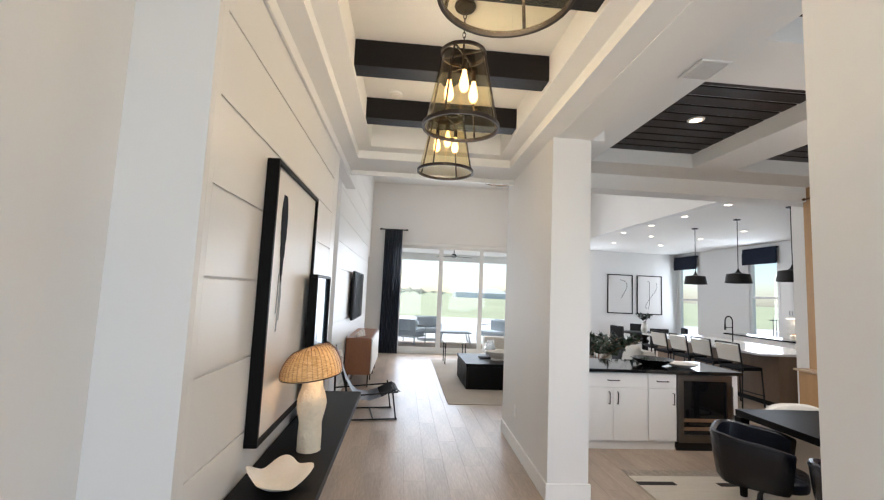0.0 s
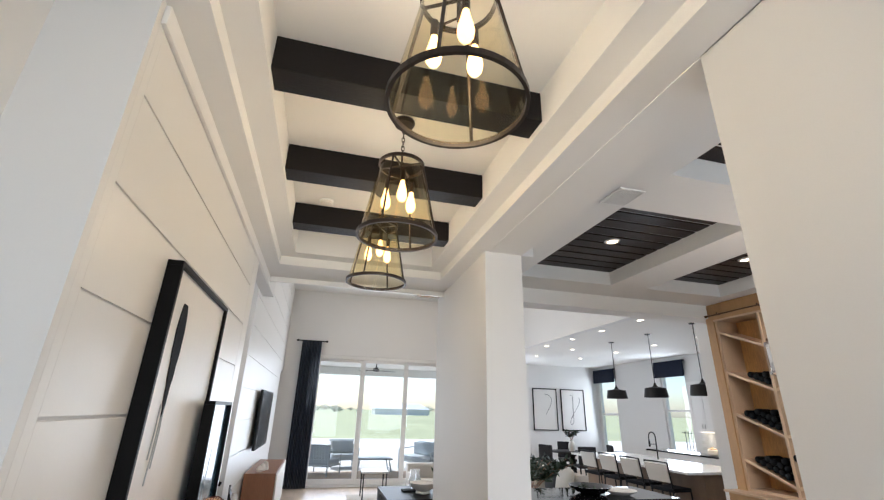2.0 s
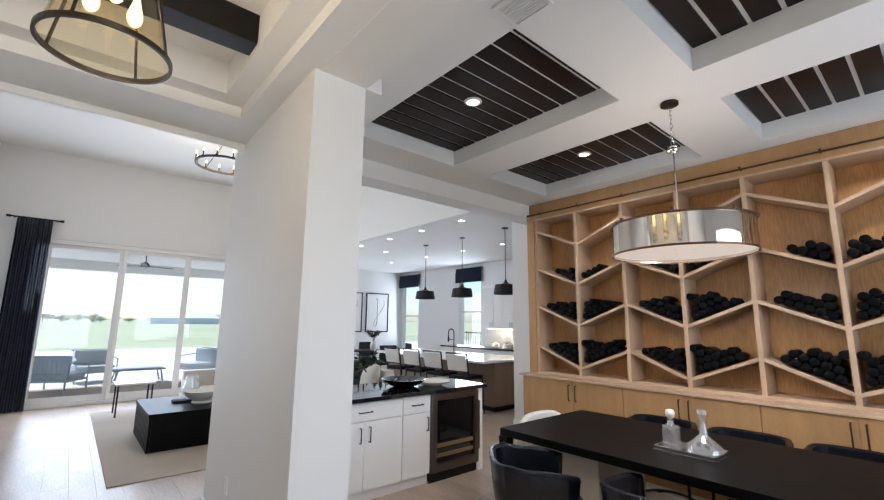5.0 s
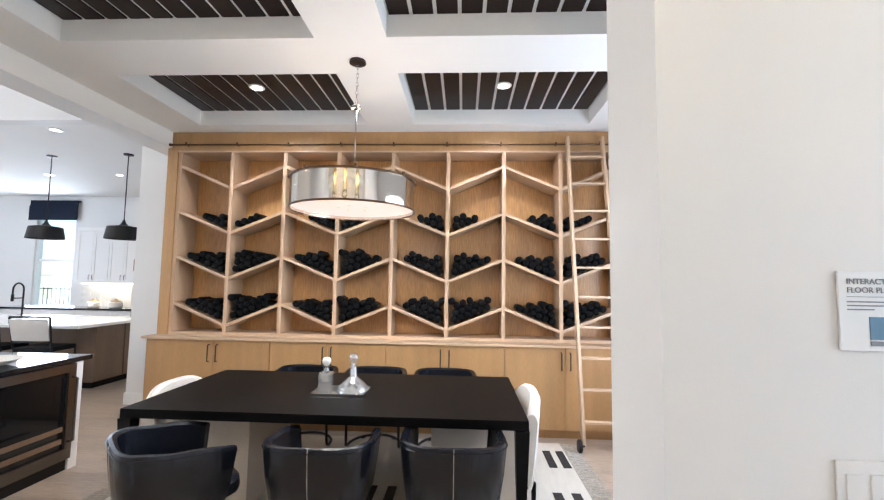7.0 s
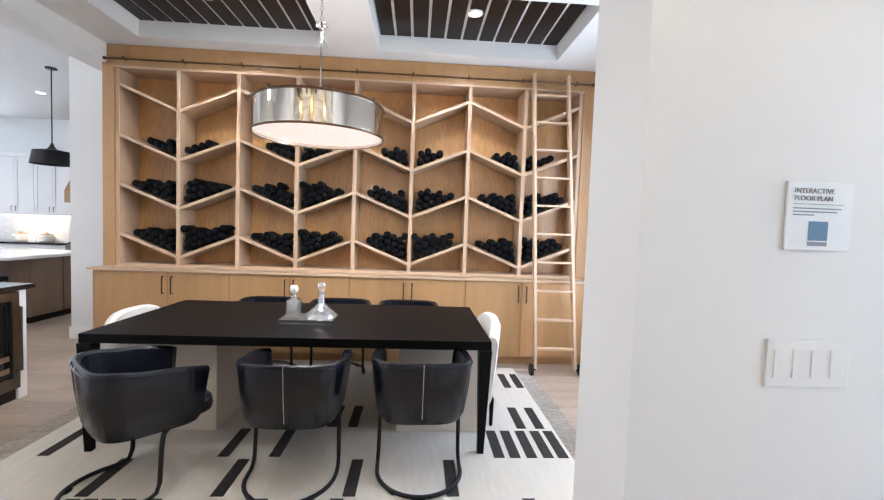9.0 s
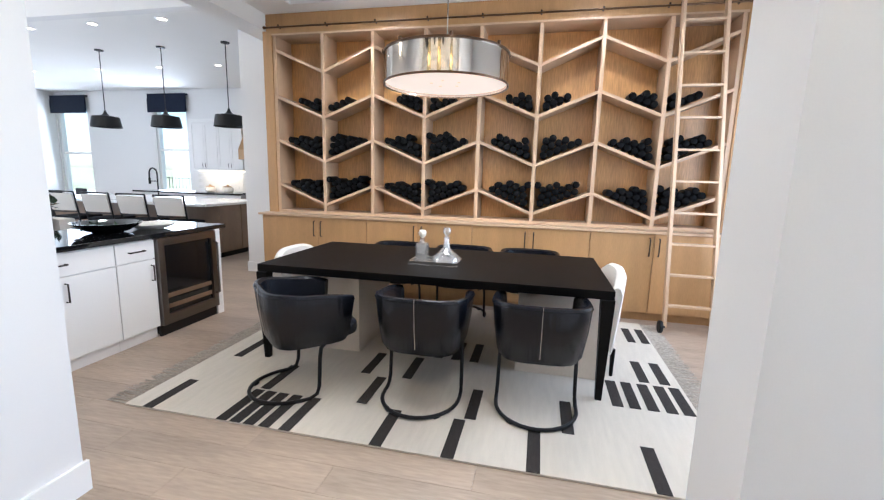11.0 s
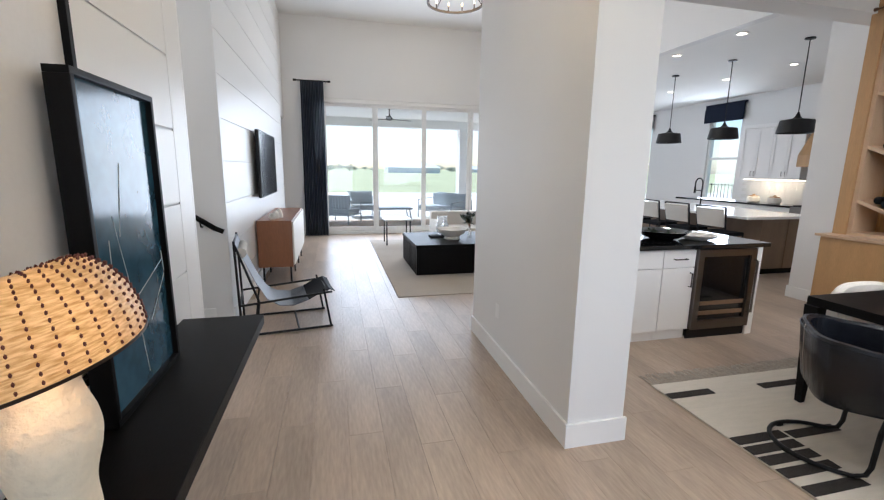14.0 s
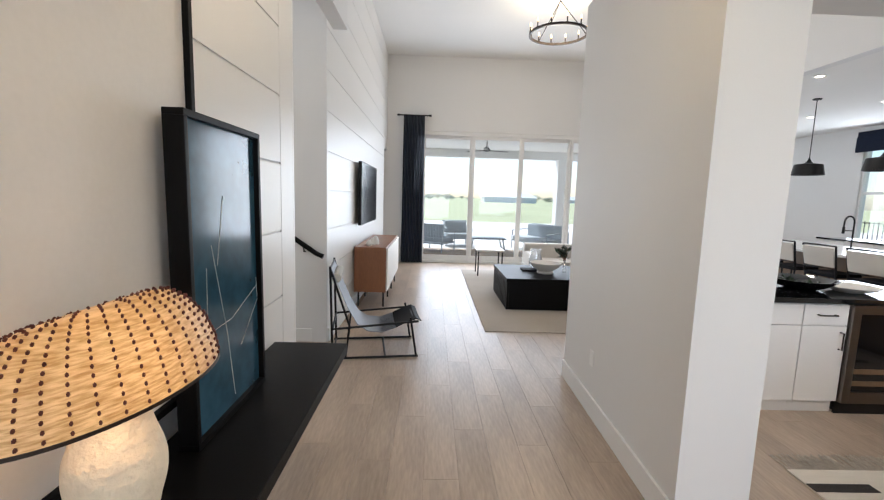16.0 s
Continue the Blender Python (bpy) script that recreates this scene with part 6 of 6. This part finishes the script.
kitchen_window("window_1", 10.75, 11.72, 0.85, 3.05)
kitchen_window("window_2", 13.9, 14.95, 0.6, 3.05)
wn4 = thing("window_4", pose(3.75, -0.34, 0.7), "wide white-framed front window of the dining room", "window", kind="structure")
bm = bmesh.new()
for lo, hi in (((-1.1, -0.05, 0), (-1.04, 0.05, 2.0)), ((1.04, -0.05, 0), (1.1, 0.05, 2.0)), ((-1.04, -0.05, 0), (1.04, 0.05, 0.06)), ((-1.04, -0.05, 1.94), (1.04, 0.05, 2.0)), ((-0.03, -0.03, 0.06), (0.03, 0.03, 1.94))):
    add_box(bm, lo, hi, 0.002)
part("window_frame", bm, TRIM, wn4)
g = box_part("pane", (-1.04, -0.012, 0.06), (1.04, -0.006, 1.94), CLEAR, wn4, bevel=0)
g.visible_shadow = False
wn3 = thing("window_3", pose(6.075, 15.1, 0.7), "white-framed nook window", "window", kind="structure")
bm = bmesh.new()
for lo, hi in (((-0.475, -0.06, 0), (-0.415, 0.06, 2.2)), ((0.415, -0.06, 0), (0.475, 0.06, 2.2)), ((-0.415, -0.06, 0), (0.415, 0.06, 0.06)), ((-0.415, -0.06, 2.14), (0.415, 0.06, 2.2)), ((-0.03, -0.03, 0.06), (0.03, 0.03, 2.14))):
    add_box(bm, lo, hi, 0.002)
part("window_frame", bm, TRIM, wn3)
for k in range(2):
    x0 = 7.36 + 1.10 * k
    p = thing("line_drawing", pose(x0 + 0.47, 14.998, 1.24), "black-framed abstract line drawing", "framed picture", "nook drawings")
    bm = bmesh.new()
    for lo, hi in (((-0.47, -0.04, 0), (0.47, -0.002, 0.03)), ((-0.47, -0.04, 1.36), (0.47, -0.002, 1.39)), ((-0.47, -0.04, 0.03), (-0.44, -0.002, 1.36)), ((0.44, -0.04, 0.03), (0.47, -0.002, 1.36))):
        add_box(bm, lo, hi, 0.002)
    part("frame", bm, BLACKWOOD, p)
    box_part("print", (-0.44, -0.02, 0.03), (0.44, -0.003, 1.36), PICTURE, p, bevel=0)
    curve = [(0.30 * math.sin(1.7 * a + k) * (0.5 + 0.5 * math.cos(0.8 * a)), -0.021, 0.70 + 0.50 * math.cos(1.1 * a + 0.5 * k)) for a in [i * 0.22 for i in range(26 if k else 9)]]
    tube_part("drawn_line", curve, 0.007, INK, p, sides=4)
# nook table and chairs seen over the bar
nt = thing("nook_table", pose(7.6, 13.0, 0), "dark round breakfast table", "table")
lathe_part("top", [(0, 0.72), (0.68, 0.72), (0.70, 0.735), (0.68, 0.75), (0, 0.75)], BLACKWOOD, nt, sides=48)
lathe_part("pedestal", [(0, 0), (0.32, 0), (0.30, 0.03), (0.08, 0.10), (0.07, 0.60), (0.22, 0.719), (0, 0.719)], BLACKWOOD, nt, sides=32)
nv = thing("white_vase", pose(7.6, 13.0, 0.75), "white ceramic vase on the breakfast table", "vase")
lathe_part("vase", [(0, 0), (0.07, 0), (0.11, 0.10), (0.09, 0.22), (0.05, 0.28), (0.06, 0.31), (0.05, 0.31), (0, 0.1)], PLASTER, nv, sides=24)
np_ = thing("vase_foliage", pose(7.6, 13.0, 1.03), "dark green foliage in the white vase", "plant")
sprig(np_, 5, 9, 0.30, 0.30, 16, 0.10)
def nook_chair():
    t = thing("nook_chair", pose(0, 0, 0), "dark upholstered breakfast chair", "chair", "nook chairs")
    box_part("seat", (-0.25, -0.25, 0.40), (0.25, 0.25, 0.48), FABRIC_BLACK, t, bevel=0.03)
    box_part("backrest", (-0.27, -0.25, 0.481), (-0.19, 0.25, 0.95), FABRIC_BLACK, t, bevel=0.03)
    for x in (-0.21, 0.21):
        for y in (-0.21, 0.21):
            box_part("leg", (x - 0.015, y - 0.015, 0), (x + 0.015, y + 0.015, 0.40), BLACKWOOD, t, bevel=0.002)
    return t
nc = nook_chair()
nc.matrix_world = pose(6.75, 12.7, 0, 0, 0, 15)
for a in (80, 160, 250):
    copy_thing(nc, pose(7.6 - 0.88 * math.cos(radians(a)), 13.0 - 0.88 * math.sin(radians(a)), 0, 0, 0, a))

# ---------------------------------------------------------------- outside: covered terrace, field, far houses
g = box_part("ground", (-1500, 15.3, -0.6), (1500, 2500, -0.20), GRASS, bevel=0)
tagged(g, "flat green field reaching the horizon", "ground", kind="structure")
g2 = box_part("ground_side", (10.25, -400, -0.6), (1500, 15.3, -0.20), GRASS, bevel=0)
tagged(g2, "flat green lawn beside the house", "ground", kind="structure")
g3 = box_part("ground_front", (-400, -400, -0.6), (10.2, -3.2, -0.20), GRASS, bevel=0)
tagged(g3, "flat green lawn before the house", "ground", kind="structure")
structure("sand_strip", [((-60, 18.2, -0.2), (90, 34, -0.19))], SAND, "bare pale sandy strip beyond the terrace", "ground")
structure("terrace", [((-6.0, LY + 0.21, -0.3), (5.30, 17.6, -0.015))], CONCRETE, "pale paved covered terrace", "terrace")
structure("terrace_ceiling", [((-6.0, LY + 0.21, 3.22), (5.30, 17.4, 3.40)), ((-6.0, 17.0, 2.95), (5.30, 17.4, 3.22))], CEIL, "white ceiling of the covered terrace", "ceiling")
structure("terrace_column", [((4.55, 16.95, -0.015), (4.95, 17.4, 2.95)), ((-5.4, 16.95, -0.015), (-5.0, 17.4, 2.95))], WALL, "square white terrace column", "column", 0.01)
fan = thing("ceiling_fan", pose(1.75, 14.6, 3.22), "dark three-blade terrace ceiling fan", "ceiling fan")
tube_part("rod", [(0, 0, -0.001), (0, 0, -0.2)], 0.015, BRONZE, fan)
lathe_part("motor", [(0, -0.18), (0.05, -0.19), (0.10, -0.26), (0.10, -0.30), (0, -0.32)], BRONZE, fan)
for k in range(3):
    box_part("blade", (0.09, -0.06, -0.285), (0.68, 0.06, -0.275), BRONZE, fan, bevel=0.003, m=pose(0, 0, 0, 0, 0, 20 + 120 * k))


def terrace_chair(name, m, w, label, cat):
    t = thing(name, m, label, cat, "terrace seating")
    for s in (-1, 1):
        bm = bmesh.new()
        add_tube(bm, [(s * w / 2, -0.38, 0), (s * w / 2, -0.38, 0.58), (s * w / 2, 0.38, 0.66), (s * w / 2, 0.40, 0)], 0.02, 8)
        part("side_frame", bm, FABRIC_GREY, t)
    tube_part("back_rail", [(-w / 2, 0.39, 0.80), (w / 2, 0.39, 0.80)], 0.02, FABRIC_GREY, t)
    for k in range(int(w / 0.09)):
        x = -w / 2 + 0.05 + 0.09 * k
        tube_part("back_cord", [(x, 0.39, 0.80), (x, 0.33, 0.36)], 0.009, FABRIC_GREY, t, sides=5)
    box_part("seat_frame", (-w / 2, -0.38, 0.24), (w / 2, 0.38, 0.28), FABRIC_GREY, t)
    box_part("seat_cushion", (-w / 2 + 0.03, -0.38, 0.281), (w / 2 - 0.03, 0.28, 0.42), FABRIC_GREY, t, bevel=0.04)
    box_part("back_cushion", (-w / 2 + 0.05, 0.16, 0.421), (w / 2 - 0.05, 0.30, 0.80), FABRIC_GREY, t, bevel=0.05)
    return t


terrace_chair("outdoor_armchair", pose(0.35, 14.6, -0.015, 0, 0, 150), 0.85, "grey outdoor armchair with woven cords", "armchair")
terrace_chair("outdoor_armchair", pose(1.05, 16.2, -0.015, 0, 0, 10), 0.85, "grey outdoor armchair with woven cords", "armchair")
terrace_chair("outdoor_sofa", pose(3.55, 15.2, -0.015, 0, 0, -70), 1.9, "grey outdoor sofa with striped cushions", "sofa")
ot = thing("outdoor_coffee_table", pose(1.95, 15.3, -0.015), "low dark outdoor coffee table", "coffee table")
box_part("top", (-0.55, -0.4, 0.34), (0.55, 0.4, 0.38), FABRIC_GREY, ot)
for x in (-0.5, 0.5):
    for y in (-0.35, 0.35):
        tube_part("leg", [(x * 1.05, y, 0), (x * 0.9, y, 0.34)], 0.02, FABRIC_GREY, ot, sides=6)
    tube_part("stretcher", [(x, -0.35, 0.08), (x, 0.35, 0.08)], 0.015, FABRIC_GREY, ot, sides=6)

far = random.Random(9)
def house(m, w, d, h, label):
    t = thing("far_house", m, label, "house", "far houses")
    box_part("wall", (-w / 2, 0, 0), (w / 2, d, h), HAZEWALL, t, bevel=0)
    bm = bmesh.new()
    v = [bm.verts.new(p) for p in ((-w / 2 - 0.6, -0.6, h + 0.01), (w / 2 + 0.6, -0.6, h + 0.01), (w / 2 + 0.6, d + 0.6, h + 0.01), (-w / 2 - 0.6, d + 0.6, h + 0.01), (-w / 2 + 3, d / 2, h + 2.4), (w / 2 - 3, d / 2, h + 2.4))]
    for f in ((0, 1, 5, 4), (1, 2, 5), (2, 3, 4, 5), (3, 0, 4), (3, 2, 1, 0)):
        bm.faces.new([v[i] for i in f])
    part("roof", bm, HAZEROOF, t)
    for k in range(4):
        x = -w / 2 + w * (k + 0.5) / 4
        box_part("window", (x - 0.8, -0.06, 0.3), (x + 0.8, -0.001, 0.9), HAZEROOF, t, bevel=0)
house(pose(36, 200, -0.2), 24, 12, 2.4, "grey single-storey house far across the field")
for x, y in ((-26, 330), (96, 300), (150, 320)):
    house(pose(x, y, -0.2), 16, 10, 2.2, "far single-storey house beyond the field")


def far_tree(x, y, h, seed):
    r = random.Random(seed)
    t = thing("far_tree", pose(x, y, -0.2), "far leafy tree at the edge of the field", "tree", "far trees")
    bm = bmesh.new()
    add_tube(bm, [(0, 0, 0), (0.1, 0, h * 0.3), (0, 0.1, h * 0.55)], 0.16, 6)
    for k in range(4):
        a = k * 1.7
        add_tube(bm, [(0.05, 0, h * 0.35), (h * 0.25 * math.cos(a), h * 0.25 * math.sin(a), h * 0.65)], 0.07, 5)
    part("trunk", bm, WALNUT, t)
    bm = bmesh.new()
    for k in range(300):
        u = Vector((r.gauss(0, 1), r.gauss(0, 1), r.gauss(0, 1))).normalized() * r.uniform(0.45, 1.0)
        c = Vector((u.x * h * 0.85 * (1 + 0.3 * math.sin(5 * u.z + k % 3)), u.y * h * 0.6, h * 0.52 + u.z * h * (0.34 + 0.16 * math.sin(3 * u.x + seed))))
        add_leaf(bm, c, (r.uniform(-1, 1), r.uniform(-1, 1), r.uniform(-1, 0.6)), (r.uniform(-1, 1), r.uniform(-1, 1), 1), h * 0.16, h * 0.11)
    # crown colour is lightened to stand in for haze
    part("crown", bm, HAZETREE, t)


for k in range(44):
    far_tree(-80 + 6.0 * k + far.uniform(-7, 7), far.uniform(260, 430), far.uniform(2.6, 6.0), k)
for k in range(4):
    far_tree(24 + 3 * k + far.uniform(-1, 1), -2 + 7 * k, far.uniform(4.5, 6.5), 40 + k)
fence = thing("garden_fence", pose(19, 0, -0.2), "slim black metal garden fence", "fence")
mesh_p = None
for k in range(60):
    if mesh_p is None:
        ob = box_part("picket", (-0.012, -0.012, 0), (0.012, 0.012, 1.3), BLACKMETAL, fence, bevel=0)
        mesh_p = ob.data
    else:
        ob = new("picket", mesh_p)
        ob.parent = fence
    ob.location = (0, 9 + 0.2 * k, 0)
for z in (0.15, 1.2):
    box_part("fence_rail", (-0.015, 8.9, z), (0.015, 21.0, z + 0.04), BLACKMETAL, fence, bevel=0)

# ---------------------------------------------------------------- floor planks
PW, PL = 0.20, 1.22
floor = bpy.data.objects["floor"]
mesh_k = None
rest = []
near = 0
cells = []
for i in range(-21, 51):
    for j in range(-4, 14):
        x, y = 0.013 + PW * i, PL * j + (i * 0.43 % 1.0) * PL
        if x < -0.98 and not (4.6 < y < 6.4 and x > -1.3) or y < -2.7 or y > LY - 0.05 and x < 5.4 or x > 10:
            continue
        cells.append((x, y))
cells.sort(key=lambda c: (max(0, abs(c[0] - 0.9) - 1.6) * 1.6 + max(0, abs(c[1] - 5.2) - 3.2)))
for x, y in cells:
    if near < 300:
        if mesh_k is None:
            ob = box_part("plank", (-PW / 2 + 0.0007, -PL / 2 + 0.0007, -0.006), (PW / 2 - 0.0007, PL / 2 - 0.0007, 0.0), PLANK, floor, bevel=0.0009)
            mesh_k = ob.data
        else:
            ob = new("plank", mesh_k)
            ob.parent = floor
        ob.location = (x + PW / 2, y + PL / 2, 0.0)
        near += 1
    else:
        rest.append((x, y))
bm = bmesh.new()
for x, y in rest:
    ye = min(y + PL, LY - 0.01) if x < 5.4 else y + PL
    v = [bm.verts.new(p) for p in ((x + 0.0007, y + 0.0007, 0), (x + PW - 0.0007, y + 0.0007, 0), (x + PW - 0.0007, ye - 0.0007, 0), (x + 0.0007, ye - 0.0007, 0))]
    w = [bm.verts.new((q.co.x, q.co.y, -0.006)) for q in v]
    bm.faces.new(v)
    for k in range(4):
        bm.faces.new((v[k], w[k], w[(k + 1) % 4], v[(k + 1) % 4]))
ob = part("plank_field", bm, PLANK, floor)
tagged(ob, kind="stuff")
